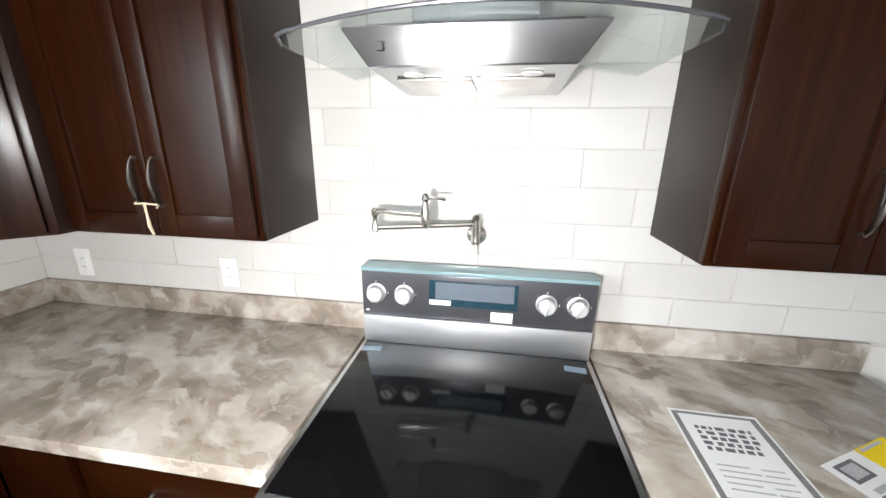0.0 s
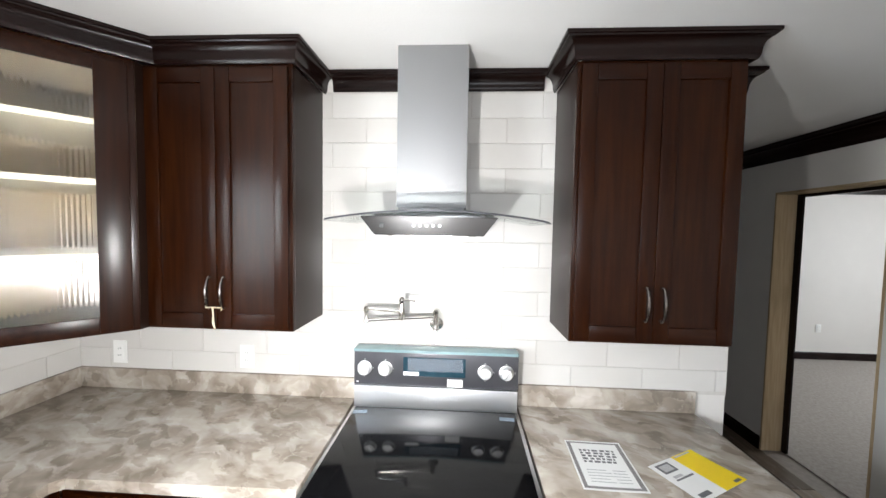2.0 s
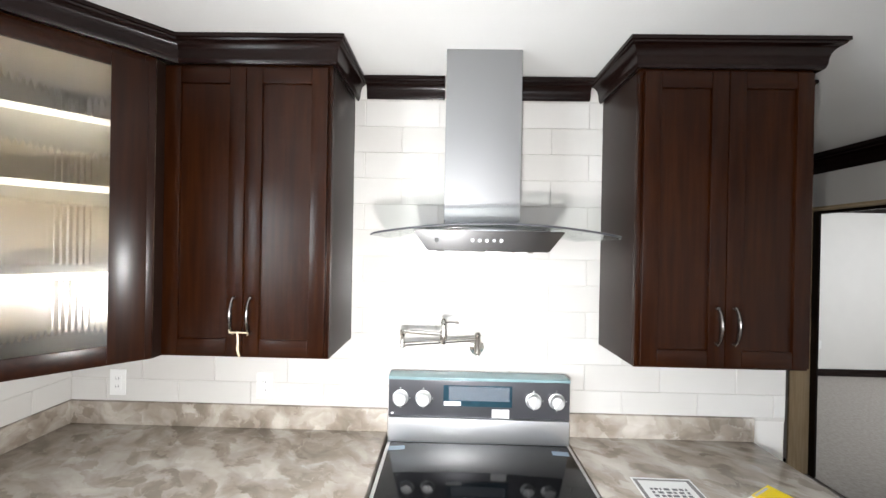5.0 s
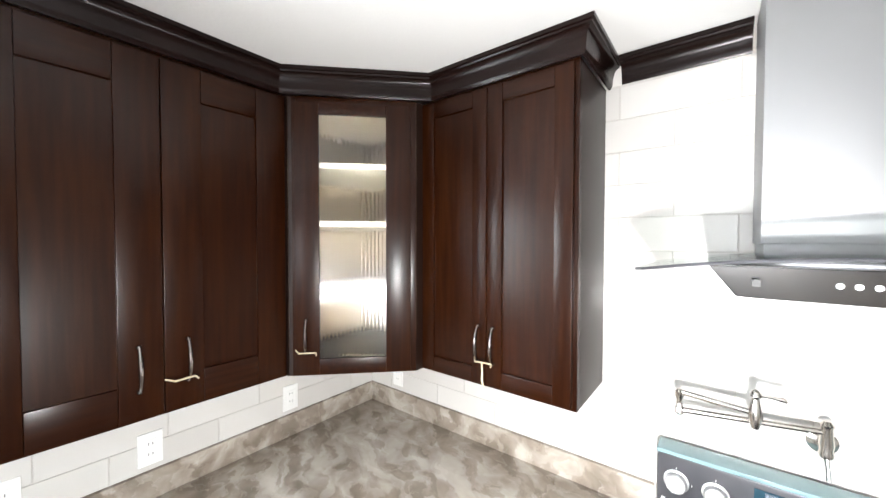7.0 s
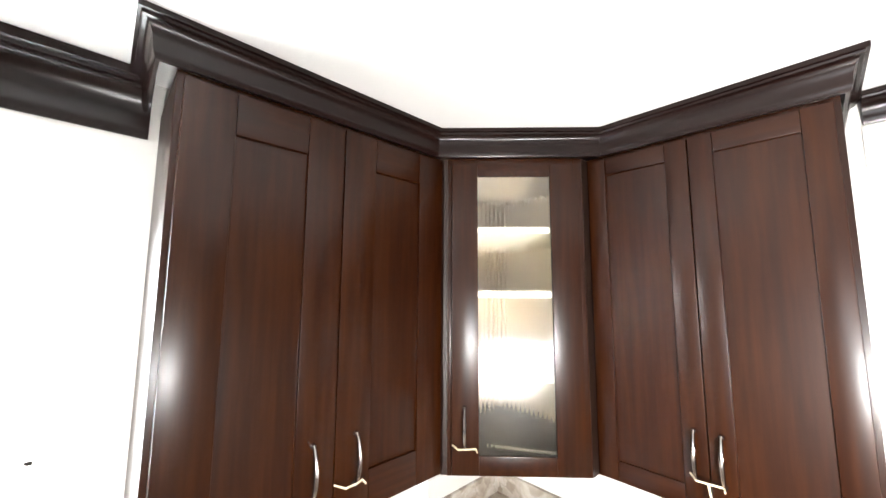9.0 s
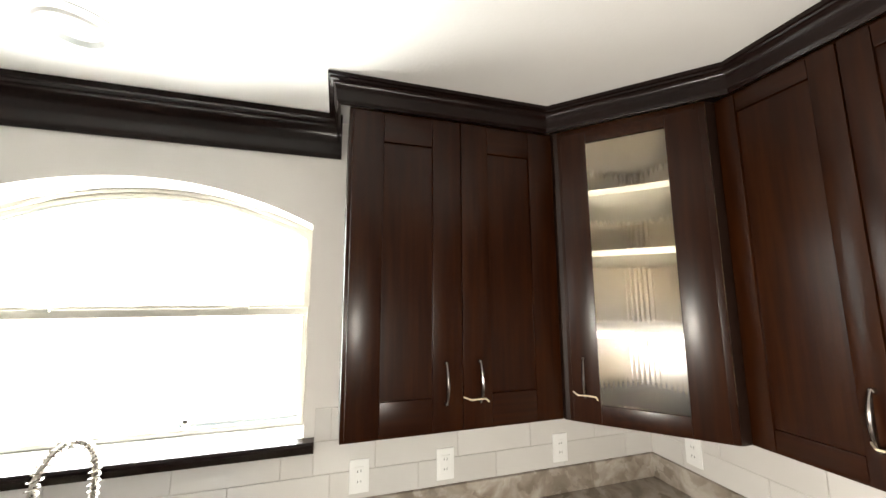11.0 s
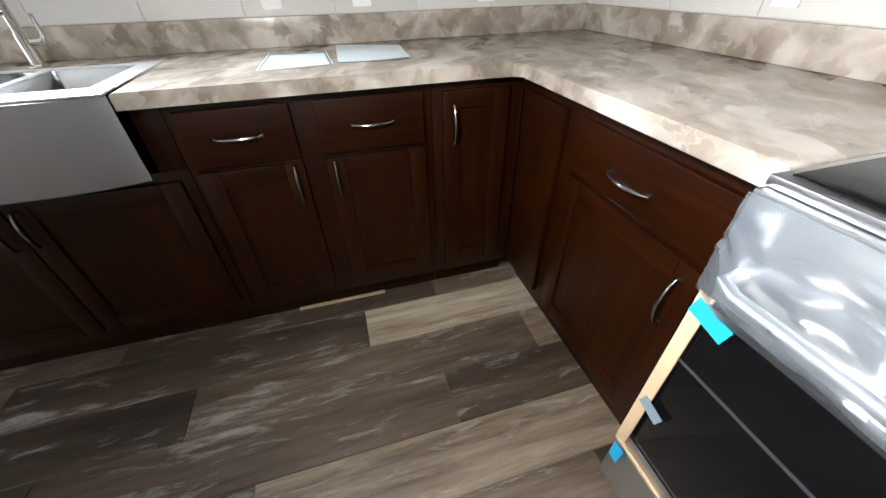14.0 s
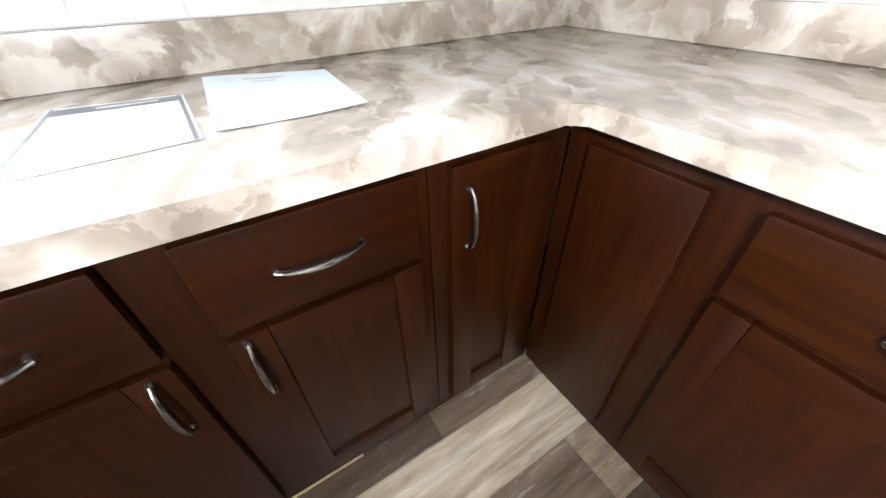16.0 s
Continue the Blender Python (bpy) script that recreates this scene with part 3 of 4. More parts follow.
def corner_cabinet():
    z0, z1 = 1.32, 2.375
    h = z1 - z0
    cab = thing("corner_wall_cabinet", pose(0, 0, z0), "dark espresso diagonal corner wall cabinet with ribbed glass door, empty shelves", "kitchen cabinet")
    inner = [(0.004, -0.004), (0.004, -0.683), (0.308, -0.683), (0.657, -0.334), (0.657, -0.004)]
    for z, name in ((0, "bottom"), (h - 0.016, "top")):
        bm = bmesh.new()
        prism(bm, inner, lambda u, v, w: (u, v, w), z, z + 0.016)
        part(name, bm, SIDE if name == "bottom" else INTERIOR, cab)
    for d in ((0.004, 0.01, -0.67, -0.01), (0.01, 0.643, -0.01, -0.004), (0.01, 0.285, -0.675, -0.671), (0.641, 0.645, -0.305, -0.01)):
        slab("lining", INTERIOR, cab, *d, 0.016, h - 0.016, bevel=0, label="pale maple inner panel")
    for pts in ([(0.004, -0.685), (0.318, -0.685), (0.288, -0.6705), (0.287, -0.6755), (0.004, -0.6755)], [(0.659, -0.002), (0.659, -0.346), (0.6405, -0.318), (0.6455, -0.306), (0.6455, -0.002)]):
        bm = bmesh.new()
        prism(bm, pts, lambda u, v, w: (u, v, w), 0.0005, h - 0.0005)
        part("side", bm, SIDE, cab)
    shelf = [(0.012, -0.012), (0.012, -0.668), (0.302, -0.668), (0.643, -0.327), (0.643, -0.012)]
    for z in SHELVES:
        bm = bmesh.new()
        prism(bm, shelf, lambda u, v, w: (u, v, w), z - z0, z - z0 + 0.022)
        part("shelf", bm, SHELF_EDGE, cab)
    # the diagonal front in a frame of its own
    m = pose(0.3185, -0.6865, 0, 0, 0, 45)
    w = 0.481

    def turned(name, dims, mat, bevel=0.002, parent=cab, label=""):
        bm = bmesh.new()
        for d in dims:
            bbox(bm, *d, bevel=bevel)
        bm.transform(m)
        return part(name, bm, mat, parent, label)
    for d in ((0.015, 0.03, 0, 0.019, 0, h), (w - 0.03, w, 0, 0.019, 0, h)):
        turned("frame_stile", [d], ESPRESSO)
    # dark recessed strip added for the shade in the gap beside the stile
    turned("gap_shade_strip", [(0.0005, 0.0145, 0.005, 0.018, 0, h)], SIDE, bevel=0)
    for d in ((0.03, w - 0.03, 0.0005, 0.019, 0, 0.03), (0.03, w - 0.03, 0.0005, 0.019, h - 0.05, h)):
        turned("frame_rail", [d], ESPRESSO_FLAT)
    gx0, gx1, gz0, gz1 = 0.117, 0.365, 0.068, 0.985
    t = -0.0195
    door = turned("door", [(0.03, gx0, t, -0.001, 0.01, h - 0.03)], ESPRESSO, label="glazed door")
    turned("stile", [(gx1, w - 0.022, t, -0.001, 0.01, h - 0.03)], ESPRESSO, parent=door)
    for a, b in ((0.01, gz0), (gz1, h - 0.03)):
        turned("rail", [(gx0 + 0.0005, gx1 - 0.0005, t + 0.0005, -0.001, a, b)], ESPRESSO_FLAT, parent=door)
    bm = bmesh.new()
    n = 252
    rows = []
    for k in range(n + 1):
        x = gx0 - 0.004 + (gx1 - gx0 + 0.008) * k / n
        y = -0.0125 + 0.0005 * math.cos(k * math.tau / 14)
        rows.append([bm.verts.new((x, v, z)) for v, z in ((y, gz0 - 0.004), (y, gz1 + 0.004), (-0.008, gz1 + 0.004), (-0.008, gz0 - 0.004))])
    for a, b in zip(rows, rows[1:]):
        for k in range(4):
            bm.faces.new((a[k], b[k], b[(k + 1) % 4], a[(k + 1) % 4]))
    bm.faces.new(rows[0])
    bm.faces.new(rows[-1])
    bm.transform(m)
    part("pane", bm, REEDED, door, "ribbed glass pane").visible_shadow = False
    stick = thing("thin_batten", pose(0, 0, 0), "thin pale wooden batten lying on the cabinet floor", "wood strip")
    bm = bmesh.new()
    bbox(bm, 0.12, 0.40, 0.16, 0.168, 0, 0.006, bevel=0.001)
    bm.transform(pose(0, 0, z0 + 0.0162) @ m @ pose(0.02, 0.05, 0, 0, 0, -14))
    part("batten", bm, SHELF_EDGE, stick)
    hd = new("handle", PULL)
    hd.parent = door
    hd.matrix_basis = m @ pose(0.07, t, 0.155, 0, 90, 0)
    hd["label"] = "arched nickel pull"
    return cab


SHELVES = (1.605, 1.888, 2.112)
corner_cabinet()


def cabinet_crown():
    bm = bmesh.new()
    profile_run(bm, [(1.275, -0.002), (1.275, -0.31), (0.71, -0.31), (0.31, -0.71), (0.31, -1.477), (0.002, -1.477)][::-1], crown_profile(2.374, CEIL - 0.001, 0.043))
    structure("crown_trim", bm, CROWN)
    bm = bmesh.new()
    profile_run(bm, [(2.353, -0.002), (2.353, -0.31), (2.98, -0.31), (2.98, -0.002)], crown_profile(2.374, CEIL - 0.001, 0.052))
    structure("crown_trim", bm, CROWN)


cabinet_crown()


def base_cabinet(m, width, label, fronts, depth=0.59, name="base_cabinet", top=0.872):
    """fronts: rows of (kind, x0, x1, z0, z1, pull)."""
    cab = thing(name, m, label, "kitchen cabinet", "base cabinets")
    bm = bmesh.new()
    bbox(bm, 0.001, width - 0.001, -depth + 0.055, -0.004, 0.0, 0.1)
    part("plinth", bm, ESPRESSO_FLAT, cab)
    bm = bmesh.new()
    bbox(bm, 0.0008, width - 0.0008, -depth, -0.004, 0.1, top, bevel=0.001)
    if top < 0.87:
        bbox(bm, 0.0008, 0.049, -depth, -0.004, top + 0.0005, 0.872, bevel=0.001)
        bbox(bm, width - 0.073, width - 0.0008, -depth, -0.004, top + 0.0005, 0.872, bevel=0.001)
    part("body", bm, ESPRESSO, cab)
    for kind, x0, x1, z0, z1, pull in fronts:
        shaker(kind, cab, x0, x1, z0, z1, -depth - 0.0195, pull, flat=(kind in ("drawer_front", "filler_panel")))
    return cab


# cabinets along the window wall: local x runs north, the front looks east
WALLW = pose(0, 0, 0, 0, 0, 90)
base_cabinet(WALLW @ pose(-1.655, 0, 0), 0.74, "closed dark espresso base cabinet with two drawers over two doors", [
    ("drawer_front", 0.02, 0.318, 0.69, 0.85, (0.168, 0.772, False)),
    ("drawer_front", 0.388, 0.711, 0.69, 0.85, (0.548, 0.772, False)),
    ("door", 0.02, 0.318, 0.15, 0.675, (0.290, 0.60, True)),
    ("door", 0.388, 0.711, 0.15, 0.675, (0.412, 0.60, True))])
base_cabinet(WALLW @ pose(-0.914, 0, 0), 0.321, "dark espresso corner base cabinet with one narrow door", [("door", 0.035, 0.262, 0.15, 0.842, (0.068, 0.735, True))])
base_cabinet(WALLW @ pose(-2.6, 0, 0), 0.944, "dark espresso sink base cabinet with two doors under the apron sink", [
    ("door", 0.03, 0.468, 0.15, 0.66, (0.44, 0.58, True)), ("door", 0.474, 0.915, 0.15, 0.66, (0.50, 0.58, True))], top=0.688)
base_cabinet(WALLW @ pose(-3.4, 0, 0), 0.799, "dark espresso base cabinet with one drawer over one door", [
    ("drawer_front", 0.03, 0.77, 0.69, 0.85, (0.4, 0.772, False)), ("door", 0.03, 0.77, 0.15, 0.675, (0.72, 0.60, True))])
# cabinets along the range wall
base_cabinet(pose(0.592, 0, 0), 0.846, "closed dark espresso base cabinet with wide drawer over door", [
    ("filler_panel", 0.06, 0.275, 0.15, 0.834, None),
    ("drawer_front", 0.345, 0.805, 0.69, 0.836, (0.568, 0.752, False)), ("door", 0.345, 0.805, 0.15, 0.674, (0.765, 0.57, True))])
base_cabinet(pose(2.222, 0, 0), 0.778, "closed dark espresso two-drawer two-door base cabinet under the short worktop", [
    ("drawer_front", 0.03, 0.38, 0.69, 0.836, (0.205, 0.752, False)), ("drawer_front", 0.4, 0.75, 0.69, 0.836, (0.575, 0.752, False)),
    ("door", 0.03, 0.38, 0.15, 0.674, (0.35, 0.57, True)), ("door", 0.4, 0.75, 0.15, 0.674, (0.43, 0.57, True))])


# ---- worktops ----
def worktop():
    top, low = 0.914, 0.874
    bm = bmesh.new()
    outline = [(0.001, -3.4), (0.001, -0.001), (1.437, -0.001), (1.437, -0.638), (0.664, -0.638), (0.638, -0.664), (0.638, -1.728), (0.215, -1.728), (0.215, -2.552), (0.638, -2.552), (0.638, -3.4)]
    prism(bm, outline, lambda u, v, w: (u, v, w), low, top)
    bmesh.ops.bevel(bm, geom=[e for e in bm.edges if abs(e.verts[0].co.z - e.verts[1].co.z) < 1e-4 and e.verts[0].co.z > 0.9], offset=0.006, segments=3, affect="EDGES", profile=0.5)
    w = thing("worktop", pose(0, 0, 0), "marbled taupe and cream laminate L-shaped worktop with low upstand", "countertop")
    part("top", bm, COUNTER, w)
    slab("upstand", COUNTER, w, 0.001, 0.02, -3.4, -0.02, top + 0.0005, 1.015, bevel=0.003)
    slab("upstand", COUNTER, w, 0.001, 1.437, -0.02, -0.001, top + 0.0005, 1.0145, bevel=0.003)
    bm = bmesh.new()
    bbox(bm, 2.218, 3.03, -0.638, -0.001, low, top, bevel=0.006)
    w = thing("worktop", pose(0, 0, 0), "short marbled taupe and cream laminate worktop beside the range", "countertop")
    part("top", bm, COUNTER, w)
    slab("upstand", COUNTER, w, 2.218, 3.03, -0.02, -0.001, top + 0.0005, 1.015, bevel=0.003)


worktop()


def sink():
    s = thing("apron_sink", pose(0, 0, 0), "stainless steel double-bowl apron-front sink set under the arched window", "sink")
    top = 0.92
    bm = bmesh.new()
    face = []
    for k in range(41):
        y = -2.549 + 0.818 * k / 40
        d = max(0, abs(y + 2.14) - 0.2)
        face.append((0.677 - 0.75 * d * d, y))
    prism(bm, [(0.640, -2.549)] + face + [(0.640, -1.731)], lambda u, v, w: (u, v, w), 0.69, top - 0.0065)
    part("apron", bm, APRON, s, "wide brushed steel apron")
    bm = bmesh.new()
    for d in ((0.217, 0.25, -2.55, -1.73), (0.572, 0.66, -2.549, -1.731), (0.25, 0.572, -1.79, -1.73), (0.25, 0.572, -2.55, -2.50), (0.25, 0.572, -2.045, -2.018)):
        bbox(bm, *d, top - 0.006, top, bevel=0.0012)
    part("rim", bm, STEEL, s, "bright steel rim")
    for y0, y1 in ((-2.50, -2.045), (-2.018, -1.79)):
        bm = bmesh.new()
        r, n = 0.02, 4
        corners = [(0.572 - r, y1 - r, 0), (0.25 + r, y1 - r, 90), (0.25 + r, y0 + r, 180), (0.572 - r, y0 + r, 270)]
        outline = [(cx + r * math.cos(radians(a + 90 * k / n)), cy + r * math.sin(radians(a + 90 * k / n))) for cx, cy, a in corners for k in range(n + 1)]
        up = [bm.verts.new((x, y, top - 0.003)) for x, y in outline]
        dn = [bm.verts.new((x, y, 0.70)) for x, y in outline]
        for i in range(len(up)):
            bm.faces.new((up[i], up[(i + 1) % len(up)], dn[(i + 1) % len(up)], dn[i]))
        bm.faces.new(dn)
        bowl = part("bowl", bm, BASIN, s)
        mod = bowl.modifiers.new("wall", "SOLIDIFY")
        mod.thickness, mod.offset = 0.0015, 0
        bm = bmesh.new()
        lathe(bm, (0.41, (y0 + y1) / 2, 0.7015), (0, 0, 1), [(0, 0.045), (0.003, 0.043), (0.0035, 0.02)])
        part("drain", bm, STEEL, bowl)


sink()


def faucet():
    f = thing("sink_faucet", pose(0.15, -2.10, 0.914), "brushed nickel pull-down spring faucet behind the steel sink", "faucet")
    bm = bmesh.new()
    lathe(bm, (0, 0, 0), (0, 0, 1), [(0, 0.027), (0.006, 0.027), (0.01, 0.02), (0.09, 0.018), (0.1, 0.014), (0.25, 0.0135)])
    part("body", bm, NICKEL, f)
    # arch of the hose, leaning over the bowl
    d = Vector((0.12, -0.065, 0))
    arc = [Vector((0, 0, 0.24))]
    for k in range(25):
        a = math.pi * k / 24
        arc.append(Vector((0, 0, 0.35)) + d * (0.5 - 0.5 * math.cos(a)) + Vector((0, 0, 0.105 * math.sin(a))))
    arc.append(Vector((d.x, d.y, 0.22)))
    bm = bmesh.new()
    sweep(bm, arc, 0.007, 8)
    part("hose", bm, NICKEL, f)
    lengths = [0]
    for a, b in zip(arc, arc[1:]):
        lengths.append(lengths[-1] + (b - a).length)
    coil = []
    turns, per = 30, 9
    for k in range(turns * per + 1):
        s = lengths[-1] * k / (turns * per)
        i = max(j for j in range(len(arc) - 1) if lengths[j] <= s + 1e-9)
        u = (s - lengths[i]) / (lengths[i + 1] - lengths[i])
        p = arc[i].lerp(arc[i + 1], u)
        t = (arc[i + 1] - arc[i]).normalized()
        side = Vector((0.065, 0.12, 0)).normalized()
        up = t.cross(side).normalized()
        a = k * math.tau / per
        coil.append(p + 0.0125 * (math.cos(a) * side + math.sin(a) * up))
    bm = bmesh.new()
    sweep(bm, coil, 0.0022, 5)
    part("spring", bm, NICKEL, f)
    bm = bmesh.new()
    lathe(bm, (d.x, d.y, 0.235), (0, 0, -1), [(0, 0.013), (0.02, 0.0165), (0.12, 0.0165), (0.14, 0.022), (0.16, 0.023), (0.162, 0.01)])
    part("spray_head", bm, NICKEL, f)
    bm = bmesh.new()
    sweep(bm, [(0, 0, 0.15), (d.x * 0.5, d.y * 0.5, 0.158), (d.x, d.y, 0.16)], 0.0095, 8)
    lathe(bm, (d.x, d.y, 0.150), (0, 0, 1), [(0, 0.021), (0.02, 0.021)])
    part("holder_arm", bm, NICKEL, f)
    bm = bmesh.new()
    sweep(bm, [(0, 0.014, 0.07), (0.005, 0.05, 0.072), (0.008, 0.06, 0.085), (0.012, 0.063, 0.145)], [0.011, 0.010, 0.006, 0.005], 8)
    part("lever", bm, NICKEL, f, "side lever")


faucet()


# ---- window ----
def window():
    y0, y1, mid = -2.708, -1.568, -2.138
    bm = bmesh.new()

    def arc_pts(inset, n=20):
        w = (y1 - y0) / 2 - inset
        return [(mid + w - 2 * w * k / n, 2.03 - inset + 0.14 * (1 - (2 * k / n - 1) ** 2)) for k in range(n + 1)]

    def ring(bm, o, i, xa, xb, zlo_o, zlo_i):
        po = arc_pts(o)
        pi = arc_pts(i)
        po = [(po[0][0], zlo_o)] + po + [(po[-1][0], zlo_o)]
        pi = [(pi[0][0], zlo_i)] + pi + [(pi[-1][0], zlo_i)]
        vs = [[bm.verts.new((x, u, v)) for u, v in pts] for pts in (po, pi) for x in (xa, xb)]
        n = len(po)
        for k in range(n):
            j = (k + 1) % n
            a, b, c, d = vs
            bm.faces.new((a[k], a[j], b[j], b[k]))
            bm.faces.new((c[k], d[k], d[j], c[j]))
            bm.faces.new((a[k], c[k], c[j], a[j]))
            bm.faces.new((b[k], b[j], d[j], d[k]))
    ring(bm, 0.001, 0.016, -0.195, -0.147, 1.216, 1.25)
    ring(bm, 0.016, 0.034, -0.185, -0.158, 1.69, 1.72)
    frame_ob = structure("window_1", bm, VINYL)
    bm = bmesh.new()
    bbox(bm, -0.158, -0.138, y0 + 0.016, y1 - 0.016, 1.677, 1.708, bevel=0.003)
    bbox(bm, -0.158, -0.14, y0 + 0.016, y0 + 0.05, 1.25, 1.677, bevel=0.003)
    bbox(bm, -0.158, -0.14, y1 - 0.036, y1 - 0.016, 1.25, 1.677, bevel=0.003)
    bbox(bm, -0.158, -0.14, y0 + 0.05, y1 - 0.036, 1.25, 1.27, bevel=0.003)
    sash = part("window_sash", bm, VINYL, frame_ob)
    for y in (-2.45, -1.83):
        slab("sash_latch", VINYL, sash, -0.137, -0.125, y - 0.03, y + 0.03, 1.70, 1.714, bevel=0.002)
    bm = bmesh.new()
    bbox(bm, -0.152, -0.148, y0 + 0.049, y1 - 0.035, 1.269, 1.678)
    p = part("pane", bm, GLASS, frame_ob, "clear lower pane")
    p.visible_shadow = False
    bm = bmesh.new()
    pts = arc_pts(0.033)
    prism(bm, [(pts[0][0], 1.70)] + pts + [(pts[-1][0], 1.70)], lambda u, v, w: (w, u, v), -0.174, -0.170)
    p = part("pane", bm, GLASS, frame_ob, "clear arched upper pane")
    p.visible_shadow = False
    bm = bmesh.new()
    bbox(bm, -0.146, 0.0, y0 + 0.001, y1 - 0.001, 1.2155, 1.246)
    part("window_sill", bm, WHITE, frame_ob, "white sill board")
    bm = bmesh.new()
    prof = [(0.0005, 1.195), (0.026, 1.197), (0.032, 1.206), (0.04, 1.222), (0.05, 1.226), (0.052, 1.235), (0.048, 1.243), (0.0005, 1.244)]
    prism(bm, prof, lambda u, v, w: (u, w, v), -2.70, -1.53)
    structure("sill_trim", bm, CROWN)


window()


# ---- range ----
def kitchen_range():
    x0, x1 = 1.4555, 2.2045
    w = x1 - x0
    r = thing("electric_range", pose(x0, 0, 0), "stainless and black glass-top electric range with film and blue tape", "range")
    slab("body", BLACK, r, 0.003, w - 0.003, -0.66, -0.03, 0.05, 0.905, bevel=0.003)
    for x in (0.05, w - 0.05):
        for y in (-0.6, -0.1):
            bm = bmesh.new()
            lathe(bm, (x, y, 0), (0, 0, 1), [(0, 0.018), (0.05, 0.014)], 10)
            part("foot", bm, BLACK, r)
    slab("cooktop_trim", STEEL, r, -0.003, w + 0.003, -0.70, -0.1, 0.906, 0.922, bevel=0.004)
    top = slab("cooktop", BLACK_GLASS, r, 0.012, w - 0.012, -0.685, -0.115, 0.9225, 0.926, bevel=0.0015, label="black ceramic glass cooktop")
    # front
    slab("front_panel", STEEL, r, -0.002, w + 0.002, -0.715, -0.66, 0.735, 0.905, bevel=0.004)
    door = slab("oven_door", BLACK_GLASS, r, 0.0, w, -0.70, -0.661, 0.27, 0.728, bevel=0.004, label="black glass oven door")
    slab("door_band", STEEL, door, 0.0, w, -0.7035, -0.7005, 0.255, 0.285, bevel=0.001)
    slab("window_line", PANEL_GREY, door, 0.02, w - 0.02, -0.7025, -0.7003, 0.573, 0.579, bevel=0.0005)
    bm = bmesh.new()
    sweep(bm, [(0.04, -0.705, 0.79), (0.045, -0.75, 0.79), (0.07, -0.762, 0.79), (w - 0.07, -0.762, 0.79), (w - 0.045, -0.75, 0.79), (w - 0.04, -0.705, 0.79)], 0.012, 12)
    part("door_handle", bm, STEEL, door, "steel bar handle")
    slab("drawer", STEEL, r, 0.0, w, -0.70, -0.661, 0.06, 0.25, bevel=0.004)
    for k in range(4):
        slab("vent_slot", SLOT, r, 0.19 + 0.1 * k, 0.27 + 0.1 * k, -0.7165, -0.7145, 0.868, 0.874, bevel=0)
    slab("maker_mark", WHITE, r, 0.012, 0.022, -0.1064, -0.1053, 1.037, 1.043, bevel=0)
    # backguard
    slab("backguard_base", BACK_STEEL, r, 0.003, w - 0.003, -0.115, -0.03, 0.926, 1.025, bevel=0.003)
    slab("backguard", PANEL_GREY, r, 0.0, w, -0.105, -0.03, 1.026, 1.179, bevel=0.004)
    slab("backguard_cap", TEAL, r, -0.002, w + 0.002, -0.106, -0.028, 1.1795, 1.192, bevel=0.003)
    disp = slab("display", DISPLAY, r, 0.228, 0.512, -0.108, -0.1055, 1.075, 1.162, bevel=0.001, label="dark display under film")
    slab("display_label", PAPER, disp, 0.23, 0.30, -0.1095, -0.1085, 1.078, 1.095, bevel=0)
    slab("sticker", PAPER, r, 0.43, 0.5, -0.107, -0.1055, 1.03, 1.065, bevel=0)
    slab("display_film", FILM, disp, 0.25, 0.50, -0.1100, -0.1092, 1.10, 1.158, bevel=0)
    for i, x in enumerate((0.05, 0.145, 0.6, 0.695)):
        bm = bmesh.new()
        lathe(bm, (x, -0.105, 1.105), (0, -1, 0), [(0, 0.033), (0.004, 0.033), (0.006, 0.029), (0.024, 0.0265), (0.027, 0.023)], 24)
        knob = part("knob", bm, KNOB_METAL, r)
        bm = bmesh.new()
        bbox(bm, x - 0.004, x + 0.004, -0.139, -0.130, 1.082, 1.128, bevel=0.002)
        bm2 = pose(x, 0, 1.105, 0, (20, -12, 8, 30)[i], 0) @ pose(-x, 0, -1.105)
        bm.transform(bm2)
        part("grip", bm, KNOB_METAL, knob)
        for k in (0, 1, 3):
            a = radians(-90 * k + 90)
            cx, cz = x + 0.039 * math.sin(a), 1.105 + 0.039 * math.cos(a)
            slab("scale_mark", WHITE, r, cx - 0.001, cx + 0.001, -0.1064, -0.1053, cz - 0.003, cz + 0.003, bevel=0)
    # packing left on
    slab("edge_protector", CARD, r, 0.0, 0.026, -0.7085, -0.7045, 0.26, 0.725, bevel=0.001, label="tan cardboard strip")
    slab("edge_protector", CARD, r, 0.0, w, -0.7085, -0.7025, 0.242, 0.251, bevel=0.001, label="tan cardboard strip")
    for name, mat, x, z, ang, sx, sz in (("tape", BLUE_TAPE, 0.036, 0.694, 12, 0.066, 0.034), ("tape", GREY_TAPE, 0.035, 0.425, 15, 0.05, 0.03), ("tape", BLUE_TAPE, 0.022, 0.205, 2, 0.026, 0.06)):
        bm = bmesh.new()
        bbox(bm, -sx / 2, sx / 2, -0.7115, -0.7100, -sz / 2, sz / 2)
        bm.transform(pose(x, 0, z, 0, ang, 0))
        part(name, bm, mat, r, "blue painter's tape" if mat == BLUE_TAPE else "grey tape")
    for x, y, a in ((0.045, -0.16, 8), (w - 0.055, -0.17, -5)):
        bm = bmesh.new()
        bbox(bm, -0.032, 0.032, -0.014, 0.014, 0.9263, 0.9268)
        bm.transform(pose(x, y, 0, 0, 0, a))
        part("tape", bm, GREY_TAPE, r, "grey tape")
    bm = bmesh.new()
    nx, nz = 110, 30
    grid = []
